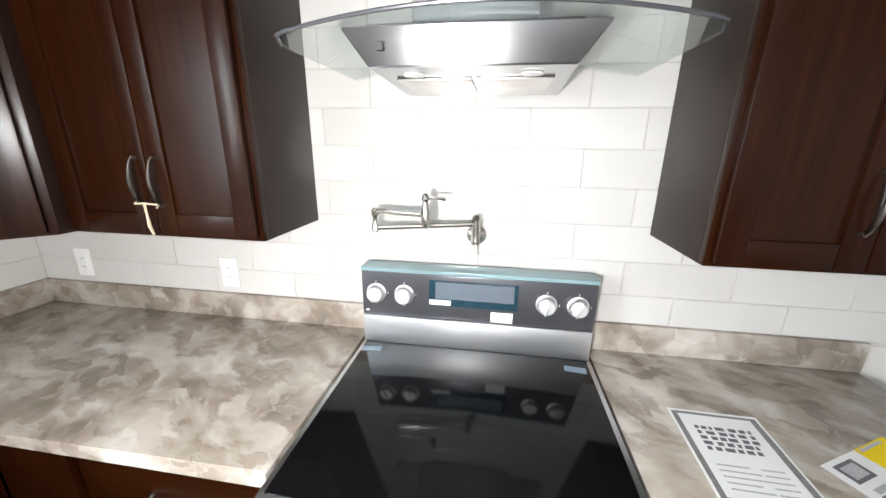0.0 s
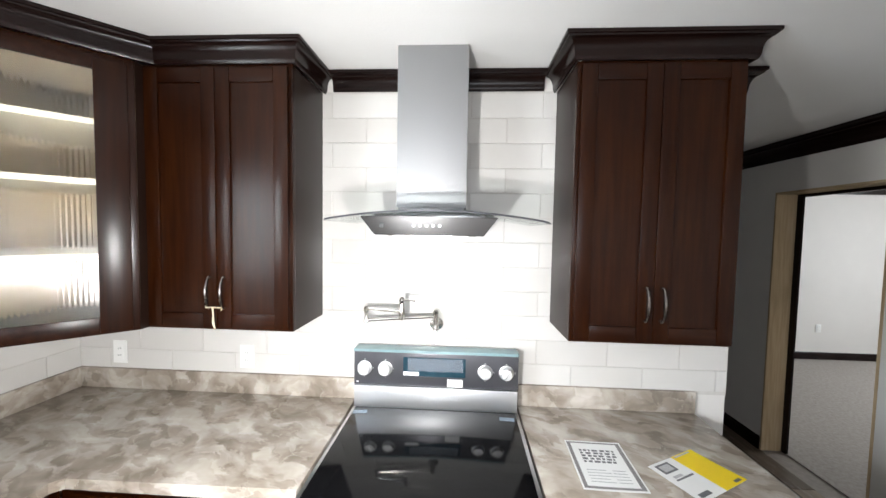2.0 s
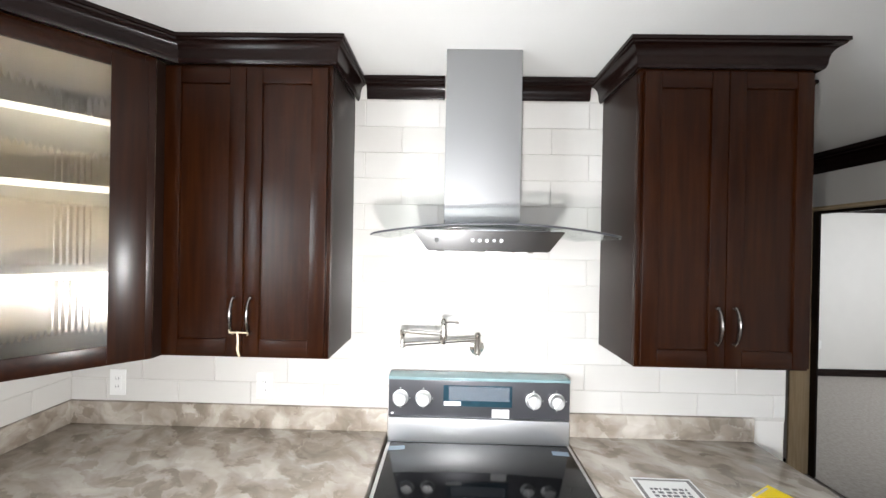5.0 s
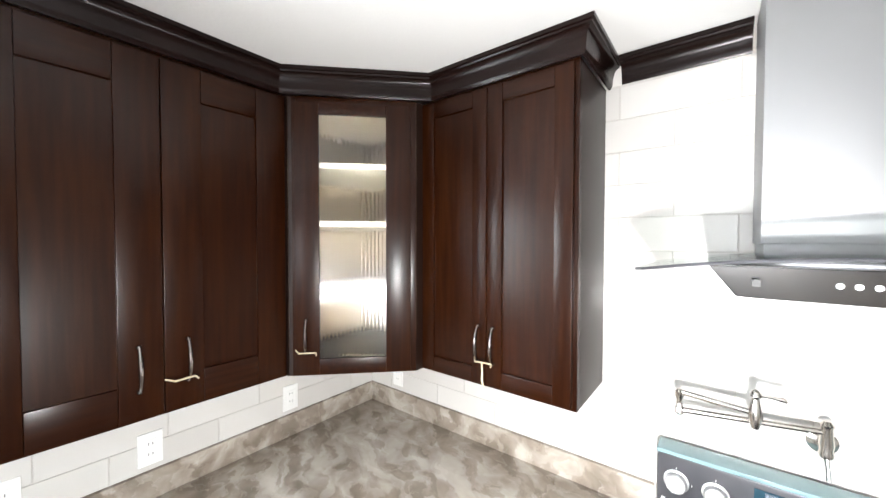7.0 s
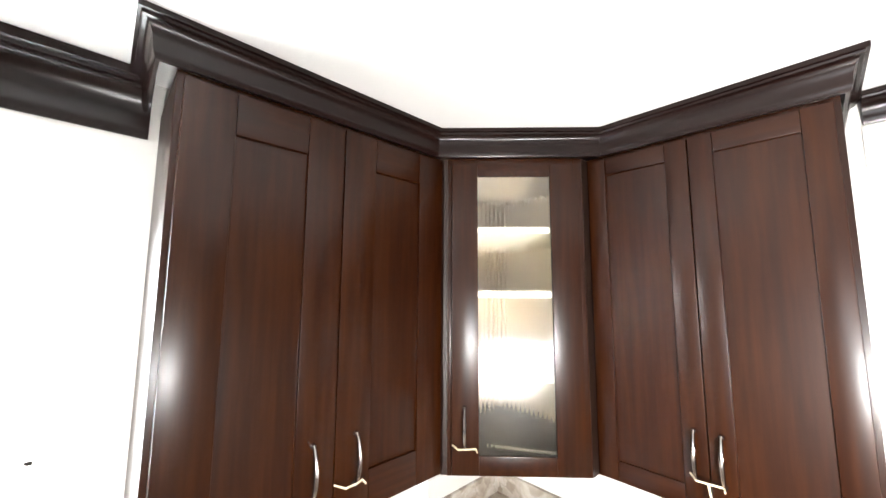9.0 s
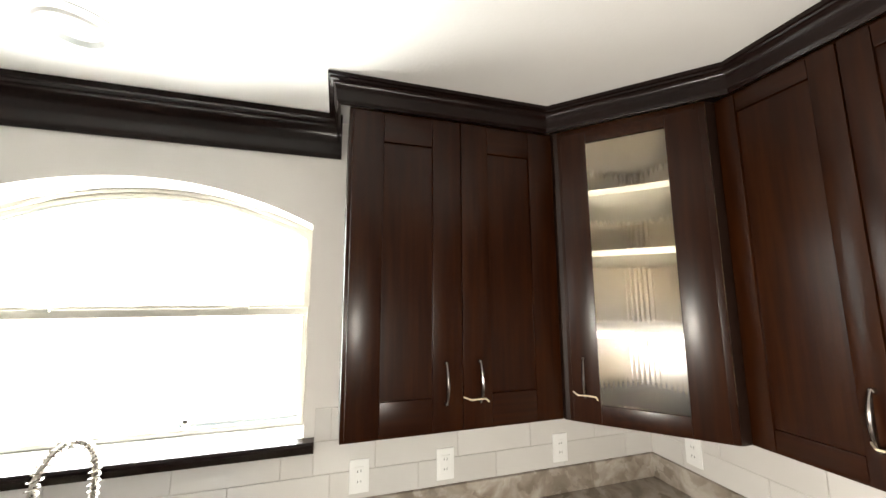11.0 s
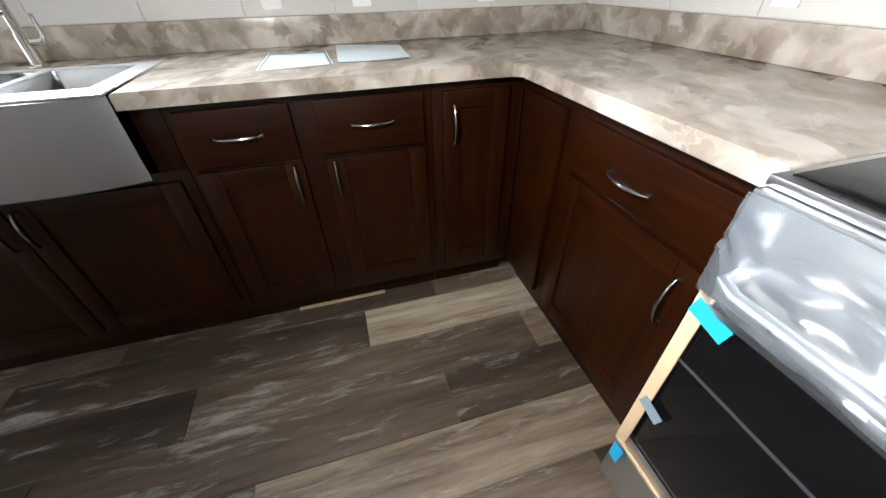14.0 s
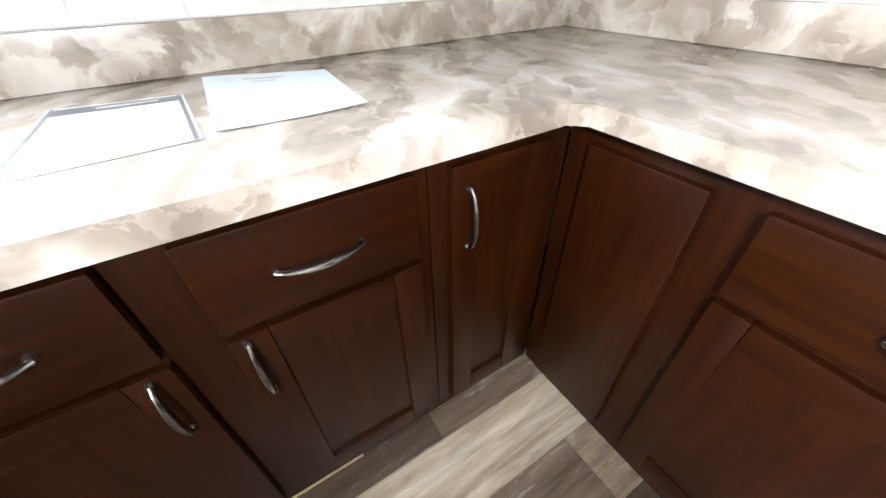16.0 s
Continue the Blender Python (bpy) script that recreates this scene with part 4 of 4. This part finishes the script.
    for i in range(nx + 1):
        col = []
        for k in range(nz + 1):
            x = -0.003 + 0.755 * i / nx
            v = k / nz
            z = 0.900 - 0.165 * v - 0.012 * noise.noise(Vector((x * 3, v, 2)))
            edge = min(1, (x + 0.003) / 0.06)
            drape = min(1, v / 0.62) if v < 0.78 else 1 - 0.5 * (v - 0.78) / 0.22
            crease = 1 - abs(noise.noise(Vector((x * 5 + v * 1.5, v * 4 + x * 3, 0.3)))) * 2.5
            fine = 1 - abs(noise.noise(Vector((x * 16 - v * 3, v * 11, 1.3)))) * 2.5
            y = -0.7185 - 0.057 * edge * drape - (0.006 * crease + 0.004 * fine) * math.sin(math.pi * min(1, v + 0.02))
            col.append(bm.verts.new((x, min(y, -0.7175), z)))
        grid.append(col)
    for a, b in zip(grid, grid[1:]):
        for k in range(nz):
            bm.faces.new((a[k], b[k], b[k + 1], a[k + 1]))
    part("film", bm, FILM, r, "crumpled protective film")


kitchen_range()


def hood():
    cx = 1.822
    h = thing("range_hood", pose(cx, 0, 1.72), "stainless chimney range hood with curved glass canopy", "range hood")
    slab("chimney", HOOD_STEEL, h, -0.148, 0.132, -0.262, -0.004, 0.11, 0.744, bevel=0.002, label="brushed steel chimney")
    slab("chimney_sleeve", HOOD_STEEL, h, -0.142, 0.126, -0.256, -0.005, 0.075, 0.118, bevel=0.002)
    bm = bmesh.new()
    lo = [bm.verts.new((x, y, 0.0)) for x, y in ((-0.195, -0.43), (0.195, -0.43), (0.22, -0.02), (-0.22, -0.02))]
    hi = [bm.verts.new((x, y, 0.066)) for x, y in ((-0.243, -0.448), (0.243, -0.448), (0.25, -0.01), (-0.25, -0.01))]
    bm.faces.new(lo)
    bm.faces.new(hi)
    for k in range(4):
        bm.faces.new((lo[k], lo[(k + 1) % 4], hi[(k + 1) % 4], hi[k]))
    bmesh.ops.bevel(bm, geom=list(bm.edges), offset=0.003, segments=2, affect="EDGES")
    body = part("body", bm, HOOD_FRONT, h)
    slab("motor_housing", HOOD_FRONT, h, -0.2, 0.2, -0.42, -0.012, 0.06, 0.078, bevel=0.002)
    bm = bmesh.new()
    bbox(bm, -0.172, -0.160, -0.4505, -0.4415, 0.026, 0.040)
    part("maker_mark", bm, SLOT, body)
    for k in range(5):
        bm = bmesh.new()
        lathe(bm, (-0.052 + 0.023 * k, -0.438, 0.034), (0, -1, 0.25), [(0, 0.0055), (0.004, 0.0055), (0.005, 0.003)], 12)
        part("button", bm, WHITE, body)
    for x in (-0.12, 0.12):
        bm = bmesh.new()
        lathe(bm, (x, -0.36, -0.001), (0, 0, -1), [(0, 0.022), (0.003, 0.022), (0.004, 0.016)], 16)
        part("lamp_lens", bm, WHITE, body)
    for x0, x1 in ((-0.17, -0.005), (0.005, 0.17)):
        slab("filter", NICKEL, body, x0, x1, -0.32, -0.06, -0.005, -0.0005, bevel=0.001)
    bm = bmesh.new()
    n, wd = 40, 0.405
    front = lambda u: -0.492 + 0.028 * u * u + (0.05 * (1 - math.sqrt(max(0, 1 - ((abs(u) - 0.9) / 0.1) ** 2))) if abs(u) > 0.9 else 0)
    height = lambda u: 0.088 - 0.036 * u * u
    rows = []
    for k in range(n + 1):
        u = 2 * k / n - 1
        z = height(u)
        x = 0.022 + wd * u
        yf = front(u)
        rows.append([bm.verts.new((x, yf, z)), bm.verts.new((x, -0.006, z)), bm.verts.new((x, -0.006, z - 0.006)), bm.verts.new((x, yf, z - 0.006))])
    for a, b in zip(rows, rows[1:]):
        for k in range(4):
            bm.faces.new((a[k], b[k], b[(k + 1) % 4], a[(k + 1) % 4]))
    bm.faces.new(rows[0])
    bm.faces.new(rows[-1])
    part("canopy", bm, HOOD_GLASS, h, "curved clear glass canopy")
    bm = bmesh.new()
    pts = []
    for k in range(n + 1):
        u = 2 * k / n - 1
        pts.append((0.022 + wd * u, front(u) - 0.0005, height(u) - 0.003))
    sweep(bm, pts, 0.0036, 6)
    part("canopy_edge", bm, PANEL_GREY, h, "dark polished glass edge")


hood()


def pot_filler():
    f = thing("pot_filler", pose(1.825, 0, 1.295), "brushed nickel folding pot filler on tiles above the range", "faucet")
    bm = bmesh.new()
    lathe(bm, (0, -0.006, 0), (0, -1, 0), [(0, 0.032), (0.004, 0.032), (0.008, 0.026), (0.012, 0.014), (0.055, 0.012)])
    lathe(bm, (0, -0.055, -0.02), (0, 0, 1), [(0, 0.014), (0.01, 0.016), (0.02, 0.013), (0.035, 0.016), (0.075, 0.012), (0.085, 0.015), (0.095, 0.008)], 16)
    part("mount", bm, NICKEL, f)
    bm = bmesh.new()
    sweep(bm, [(0, -0.06, -0.015), (0.002, -0.066, -0.04), (0.004, -0.07, -0.075)], [0.006, 0.004, 0.006], 8)
    part("lever", bm, NICKEL, f)
    e = Vector((-0.315, -0.10, 0.03))
    bm = bmesh.new()
    sweep(bm, [(0, -0.055, 0.045), e], 0.0085, 10)
    part("arm", bm, NICKEL, f)
    bm = bmesh.new()
    lathe(bm, e + Vector((0, 0, -0.014)), (0, 0, 1), [(0, 0.008), (0.006, 0.013), (0.02, 0.012), (0.03, 0.008), (0.045, 0.008), (0.055, 0.012), (0.07, 0.013), (0.078, 0.006)], 14)
    part("elbow", bm, NICKEL, f)
    s = e + Vector((0, 0, 0.055))
    t = Vector((-0.145, -0.14, 0.09))
    bm = bmesh.new()
    sweep(bm, [s, (t.x, t.y, s.z)], 0.0085, 10)
    part("arm", bm, NICKEL, f)
    bm = bmesh.new()
    lathe(bm, (t.x, t.y, 0.045), (0, 0, 1), [(0, 0.009), (0.012, 0.012), (0.035, 0.016), (0.06, 0.012), (0.078, 0.0085), (0.086, 0.013), (0.098, 0.01), (0.104, 0.004)], 14)
    part("spout", bm, NICKEL, f)
    bm = bmesh.new()
    sweep(bm, [(t.x, t.y, 0.135), (t.x + 0.03, t.y, 0.135), (t.x + 0.055, t.y, 0.134), (t.x + 0.06, t.y, 0.13)], [0.005, 0.004, 0.0065, 0.004], 8)
    part("lever", bm, NICKEL, f)


pot_filler()


# ---- small things ----
def outlet(m, label):
    o = thing("wall_outlet", m, label, "outlet", "outlets")
    slab("cover_plate", WHITE, o, -0.036, 0.036, -0.006, 0, -0.058, 0.058, bevel=0.003)
    slab("receptacle", WHITE, o, -0.018, 0.018, -0.0078, -0.0055, -0.034, 0.034, bevel=0.002)
    for z in (-0.018, 0.018):
        for x in (-0.006, 0.006):
            slab("slot", SLOT, o, x - 0.001, x + 0.001, -0.0082, -0.0076, z - 0.004, z + 0.005, bevel=0)


for x in (0.223, 0.887):
    outlet(pose(x, -0.0075, 1.10), "white wall outlet on white tile above the worktop")
for y in (-0.512, -1.035, -1.367):
    outlet(pose(0.0075, y, 1.095, 0, 0, 90), "white wall outlet on white tile near the window")
outlet(pose(7.0, 3.597, 0.45), "white wall outlet low on the far room's pale wall")


def sheet(name, corners, z, mat, label, category, marks=(), lift=0.0):
    """A flat paper by its four corners; marks: (u0, u1, v0, v1, material)."""
    a, b, c, d = (Vector((*p, 0)) for p in corners)

    def at(u, v, up):
        p = a.lerp(b, u).lerp(d.lerp(c, u), v)
        p.z = z + up + lift * (math.sin(u * 5 + v * 3) * 0.5 + 0.5) * max(0, abs(u - 0.5) + abs(v - 0.5) - 0.35)
        return p
    ob = thing(name, pose(0, 0, 0), label, category)
    for i, (u0, u1, v0, v1, mt, up, nm) in enumerate([(0, 1, 0, 1, mat, 0.0008, "sheet"), *marks]):
        bm = bmesh.new()
        n = 8
        g = [[bm.verts.new(at(u0 + (u1 - u0) * p / n, v0 + (v1 - v0) * q / n, up)) for q in range(n + 1)] for p in range(n + 1)]
        low = [[bm.verts.new(w.co - Vector((0, 0, 0.0004))) for w in row] for row in g] if not i else None
        for p in range(n):
            for q in range(n):
                bm.faces.new((g[p][q], g[p + 1][q], g[p + 1][q + 1], g[p][q + 1]))
        if low:
            for p in range(n):
                for q in range(n):
                    bm.faces.new((low[p][q], low[p][q + 1], low[p + 1][q + 1], low[p + 1][q]))
        part(nm, bm, mt, ob)
    return ob


def papers():
    z = 0.9145
    m = [(0.03, 0.97, 0.03, 0.06, BORDER, 0.0012, "border"), (0.03, 0.97, 0.93, 0.97, BORDER, 0.0012, "border"),
         (0.03, 0.09, 0.06, 0.93, BORDER, 0.0012, "border"), (0.90, 0.97, 0.06, 0.93, BORDER, 0.0012, "border")]
    rng = random.Random(4)
    for i in range(5):
        v = 0.2 + 0.06 * i
        u = 0.2
        while u < 0.78:
            w = rng.uniform(0.03, 0.1)
            m.append((u, min(0.8, u + w), v, v + 0.04, INK, 0.0012, "print"))
            u += w + rng.uniform(0.02, 0.05)
    for i in range(5):
        m.append((0.18, 0.5 + 0.07 * (i % 3), 0.62 + 0.055 * i, 0.635 + 0.055 * i, FAINT_INK, 0.0012, "print"))
        m.append((0.6, 0.82, 0.62 + 0.055 * i, 0.635 + 0.055 * i, FAINT_INK, 0.0012, "print"))
    sheet("instruction_sheet", [(2.361, -0.286), (2.572, -0.287), (2.557, -0.561), (2.348, -0.558)], z, PAPER, "white printed instruction sheet with dark border on short worktop", "paper", m, 0.003)
    m = [(0.06, 0.3, 0.08, 0.36, INK, 0.0012, "print"), (0.1, 0.26, 0.12, 0.32, FAINT_INK, 0.0015, "print"), (0.38, 0.44, 0.12, 0.3, FAINT_INK, 0.0012, "print"), (0.46, 0.5, 0.1, 0.46, INK, 0.0012, "print"),
         (0.84, 0.93, 0.08, 0.3, INK, 0.0012, "print"), (0.0, 1.0, 0.52, 1.0, YELLOW, 0.0013, "yellow_panel"), (0.02, 0.06, 0.56, 0.9, FAINT_INK, 0.0017, "print"), (0.9, 0.96, 0.8, 0.93, INK, 0.0017, "print")]
    sheet("energy_label", [(2.612, -0.427), (2.698, -0.589), (2.916, -0.471), (2.856, -0.32)][0:1] + [(2.698, -0.589), (2.916, -0.471), (2.83, -0.31)], z + 0.001, PAPER, "white and yellow appliance leaflet lying on short worktop", "paper", m, 0.004)
    m = [(0.02, 0.05, 0.0, 1, INK, 0.0012, "border"), (0.95, 0.98, 0, 1, INK, 0.0012, "border"), (0.05, 0.95, 0.02, 0.16, INK, 0.0012, "border"), (0.35, 0.8, 0.07, 0.11, FAINT_INK, 0.0014, "print")]
    sheet("manual_cover", [(0.165, -1.405), (0.19, -1.205), (0.465, -1.19), (0.48, -1.412)], z, PAPER_BLUE, "pale dark-bordered sheet on the worktop beside the sink", "paper", m, 0.002)
    sheet("loose_leaf", [(0.075, -1.165), (0.16, -0.925), (0.46, -0.945), (0.45, -1.175)], z + 0.0008, PAPER_BLUE, "pale blank sheet lying on the worktop beside the manual", "paper", [(0.3, 0.62, 0.12, 0.15, FAINT_INK, 0.0012, "print"), (0.35, 0.55, 0.2, 0.22, FAINT_INK, 0.0012, "print")], 0.006)


papers()


def shim():
    t = thing("wood_shim", pose(0, 0, 0), "thin pale wood strip lying on the floor along the cabinet plinth", "wood strip")
    slab("strip", JAMB, t, 0.538, 0.552, -1.516, -1.15, 0.0005, 0.008, bevel=0.001)


shim()


def twist_ties():
    def tie(m, hang, label):
        t = thing("twist_tie", m, label, "twist tie", "twist ties")
        bm = bmesh.new()
        sweep(bm, [(-0.038, -0.004, 0.004), (-0.02, -0.03, 0.0), (0.01, -0.032, 0.002), (0.036, -0.014, -0.004), (0.04, -0.026, -0.010)], 0.0026, 6)
        part("loop", bm, TIE, t)
        if hang:
            bm = bmesh.new()
            sweep(bm, [(0.006, -0.028, 0), (0.010, -0.03, -0.03), (0.006, -0.026, -0.06), (0.012, -0.024, -0.085)], [0.0035, 0.003, 0.0045, 0.003], 6)
            part("tail", bm, TIE, t)
    tie(pose(0.958, -0.3245, 1.42), True, "beige twist tie hanging from cabinet pulls beside the hood")
    tie(pose(0.3245, -1.03, 1.425, 0, 0, 90), False, "beige twist tie on cabinet pull beside the window")
    tie(pose(0.3185, -0.6865, 1.42, 0, 0, 45) @ pose(0.07, -0.018, 0), False, "beige twist tie on pull of glazed corner cabinet")


twist_ties()


def downlight(x, y):
    d = thing("recessed_light", pose(x, y, CEIL), "white round recessed ceiling light, switched off", "ceiling light", "recessed lights")
    bm = bmesh.new()
    n = 32
    prof = [(0.11, 0.0), (0.11, -0.003), (0.1, -0.006), (0.08, -0.007), (0.074, -0.015), (0.062, -0.015), (0.056, -0.004), (0.054, -0.001)]
    rings = [[bm.verts.new((r * math.cos(k * math.tau / n), r * math.sin(k * math.tau / n), z)) for k in range(n)] for r, z in prof]
    for a, b in zip(rings, rings[1:]):
        for k in range(n):
            bm.faces.new((a[k], a[(k + 1) % n], b[(k + 1) % n], b[k]))
    part("trim_ring", bm, WHITE, d)
    bm = bmesh.new()
    lathe(bm, (0, 0, -0.0005), (0, 0, -1), [(0, 0.0535), (0.002, 0.05), (0.003, 0.02)], 24)
    part("lens", bm, PAPER_BLUE, d, "frosted lens")


downlight(0.345, -2.165)
downlight(2.77, -0.9)
downlight(2.77, -2.6)


# ---- outdoors ----
def outdoors():
    bm = bmesh.new()
    bbox(bm, -300, 300, -300, 300, -1.1, -0.9)
    structure("ground", bm, plain("dry_grass_and_gravel", (0.32, 0.3, 0.22), 0.9, vary=0.3, scale=0.6, relief=0.5, fine=20))
    siding = plain("pale_siding", (0.7, 0.7, 0.68), 0.6, vary=0.04)
    house = thing("neighbour_house", pose(-16, -9, -0.9), "pale single-storey manufactured house with a grey roof", "house")
    slab("wall", siding, house, -4, 0, -9, 9, 0, 2.9, bevel=0)
    bm = bmesh.new()
    prism(bm, [(-4.4, 2.9), (0.4, 2.9), (-2, 4.0)], lambda u, v, w: (u, w, v), -9.3, 9.3)
    part("roof", bm, plain("grey_shingles", (0.2, 0.2, 0.21), 0.9), house)
    for y in (-6, -2, 3, 7):
        win = slab("window", VINYL, house, 0.001, 0.05, y - 0.55, y + 0.55, 1.1, 2.3, bevel=0.01)
        slab("pane", siding, win, 0.051, 0.055, y - 0.48, y + 0.48, 1.17, 2.23, bevel=0)
    deck = thing("white_railing", pose(-6.0, -4.2, -0.9), "white-painted timber deck and railing outside the window", "railing")
    slab("deck", siding, deck, -1.5, 0, -1.6, 2.2, 0.5, 0.58, bevel=0.01)
    for y in (-1.55, 0.3, 2.15):
        slab("post", siding, deck, -0.09, 0, y - 0.045, y + 0.045, 0, 1.6, bevel=0.005)
    slab("top_rail", siding, deck, -0.1, 0.01, -1.6, 2.2, 1.6, 1.64, bevel=0.005)
    first = None
    for k in range(24):
        y = -1.45 + k * 0.15
        if abs(y - 0.3) < 0.07:
            continue
        if first is None:
            first = slab("baluster", siding, deck, -0.06, -0.03, -0.015, 0.015, 0.582, 1.598, bevel=0.002)
            first.location = (0, y, 0)
        else:
            o = new("baluster", first.data)
            o.parent, o.location = deck, (0, y, 0)
    box = thing("utility_trailer", pose(-4.6, -4.9, -0.9), "blue-grey utility trailer box parked on the gravel", "trailer")
    steel = plain("blue_grey_paint", (0.25, 0.36, 0.42), 0.4, vary=0.08)
    slab("body", steel, box, -1.3, 0.3, -1.3, 0.9, 0.45, 1.25, bevel=0.03)
    for x in (-1.0, 0.0):
        bm = bmesh.new()
        lathe(bm, (x, -1.42, 0.3), (0, 1, 0), [(0, 0.2), (0.02, 0.3), (0.11, 0.3), (0.115, 0.2)], 20)
        part("wheel", bm, steel, box)
        bm = bmesh.new()
        lathe(bm, (x, 1.02, 0.3), (0, -1, 0), [(0, 0.2), (0.02, 0.3), (0.11, 0.3), (0.115, 0.2)], 20)
        part("wheel", bm, steel, box)


outdoors()


# ---- pieces of walls and floor ----
def tiles():
    rng = random.Random(7)
    full = {}

    def piece(parent, along, x0, x1, z0, z1):
        w, h = round(x1 - x0, 4), round(z1 - z0, 4)
        if w < 0.012 or h < 0.012:
            return
        key = (w, h, along)
        if key not in full:
            bm = bmesh.new()
            d, e = 0.007, 0.0012
            a = [(-w / 2, -h / 2), (w / 2, -h / 2), (w / 2, h / 2), (-w / 2, h / 2)]
            rings = []
            for dep, s in ((0.0, 0.0), (d - e, 0.0), (d, e)):
                ring = []
                for u, v in a:
                    u, v = u - math.copysign(s, u), v - math.copysign(s, v)
                    ring.append(bm.verts.new((u, -dep, v) if along == "x" else (dep, u, v)))
                rings.append(ring)
            for r, s in zip(rings, rings[1:]):
                for k in range(4):
                    bm.faces.new((r[k], r[(k + 1) % 4], s[(k + 1) % 4], s[k]))
            bm.faces.new(rings[-1])
            full[key] = mesh_of("tile", bm, TILE, smooth=False)
        o = new("tile", full[key])
        o.parent = parent
        c, zz = (x0 + x1) / 2, (z0 + z1) / 2
        tilt = rng.uniform(-0.12, 0.12)
        if along == "x":
            o.matrix_basis = pose(c, -0.0005, zz, tilt, 0, rng.uniform(-0.1, 0.1))
        else:
            o.matrix_basis = pose(0.0005, c, zz, 0, tilt, rng.uniform(-0.1, 0.1))
    z_base = 1.0005
    for row in range(12):
        z0 = z_base + row * TILE_H + JOINT / 2
        z1 = z0 + TILE_H - JOINT
        z0c = max(z0, 1.017)
        z1c = min(z1, 2.382)
        shift = 1.315 if row % 2 else 1.479
        for k in range(-6, 8):
            x0, x1 = shift + k * TILE_L + JOINT / 2, shift + (k + 1) * TILE_L - JOINT / 2
            lo, hi = (0.008, 3.169) if row < 3 else (1.0, 2.6)
            a, b = max(x0, lo), min(x1, hi)
            if b - a > 0.02:
                piece(NORTH, "x", a, b, z0c, z1c)
    for row in range(3):
        z0 = max(z_base + row * TILE_H + JOINT / 2, 1.017)
        z1 = z_base + (row + 1) * TILE_H - JOINT / 2
        shift = -1.309 if row % 2 else -1.143
        for k in range(-7, 5):
            a = max(shift + k * TILE_L + JOINT / 2, -3.4)
            b = min(shift + (k + 1) * TILE_L - JOINT / 2, -0.008)
            if b - a < 0.02:
                continue
            if z1 > 1.2 and a < -1.53 and b > -2.70:
                for c, d in ((a, min(b, -2.702)), (max(a, -1.528), b)):
                    if d - c > 0.015:
                        piece(WEST, "y", c, d, z0, z1)
                if z0 < 1.194:
                    c, d = max(a, -2.70), min(b, -1.531)
                    if d - c > 0.015:
                        piece(WEST, "y", c, d, z0, 1.193)
            else:
                piece(WEST, "y", a, b, z0, z1)
    # grout bed behind the tiles
    bm = bmesh.new()
    bbox(bm, 0.0, 3.17, -0.004, -0.0008, 1.0, 1.344)
    bbox(bm, 1.0, 2.6, -0.004, -0.0008, 1.344, 2.382)
    part("grout", bm, TILE_GROUT, NORTH)
    bm = bmesh.new()
    bbox(bm, 0.0008, 0.004, -3.4, -0.005, 1.0, 1.193)
    bbox(bm, 0.0008, 0.004, -1.53, -0.005, 1.193, 1.343)
    part("grout", bm, TILE_GROUT, WEST)


tiles()


def planks():
    rng = random.Random(21)
    made = {}
    W = 0.19
    near = []
    for col in range(-3, 21):
        x0 = 0.635 + col * W
        xa, xb = max(x0, 0.0), min(x0 + W, 4.4)
        if xb - xa < 0.02:
            continue
        if col == 0:
            cuts = [3.6, 2.38, 1.16, -0.06, -0.53, -1.25, -2.47, -3.69, -4.91, -6.4]
        elif col == 1:
            cuts = [3.6, 3.03, 1.81, 0.59, -0.63, -1.85, -3.07, -4.29, -5.51, -6.4]
        elif col == 3:
            cuts = [3.6, 3.26, 2.04, 0.82, -0.4, -1.62, -2.84, -4.06, -5.28, -6.4]
        elif col == 4:
            cuts = [3.6, 3.0, 1.78, 0.56, -0.66, -1.88, -3.1, -4.32, -5.54, -6.4]
        elif col == 2:
            cuts = [3.6, 2.64, 1.42, 0.2, -1.012, -2.23, -3.45, -4.67, -6.4]
        else:
            y = 3.6
            cuts = [y]
            y -= rng.uniform(0.3, 1.2)
            while y > -6.3:
                cuts.append(y)
                y -= 1.22
            cuts.append(-6.4)
        for b, a in zip(cuts, cuts[1:]):
            if b - a > 0.05:
                near.append((xa + 0.0008, xb - 0.0008, a + 0.0008, b - 0.0008))
    for xa, xb, a, b in near:
        col = round((xa - 0.6358) / W)
        tone = {(0, -0.53): 3, (0, -1.25): 0, (1, -0.63): 1, (1, -1.85): 0, (2, 0.2): 0, (2, -1.01): 1, (3, -0.4): 2, (4, -0.66): 1}.get((col, round(b + 0.0008, 2)), rng.choice((0, 1, 1, 2)))
        key = (round(xb - xa, 3), round(b - a, 3), tone)
        if key not in made:
            w, h = (xb - xa) / 2, (b - a) / 2
            bm = bmesh.new()
            rings = [[bm.verts.new((sx * (w - s), sy * (h - s), z)) for sx, sy in ((-1, -1), (1, -1), (1, 1), (-1, 1))] for z, s in ((-0.006, 0), (-0.0015, 0), (0, 0.0015))]
            for r, s in zip(rings, rings[1:]):
                for k in range(4):
                    bm.faces.new((r[k], r[(k + 1) % 4], s[(k + 1) % 4], s[k]))
            bm.faces.new(rings[-1])
            made[key] = mesh_of("plank", bm, PLANKS[tone], smooth=False)
        o = new("plank", made[key])
        o.parent = FLOOR
        o.location = ((xa + xb) / 2, (a + b) / 2, 0)


planks()
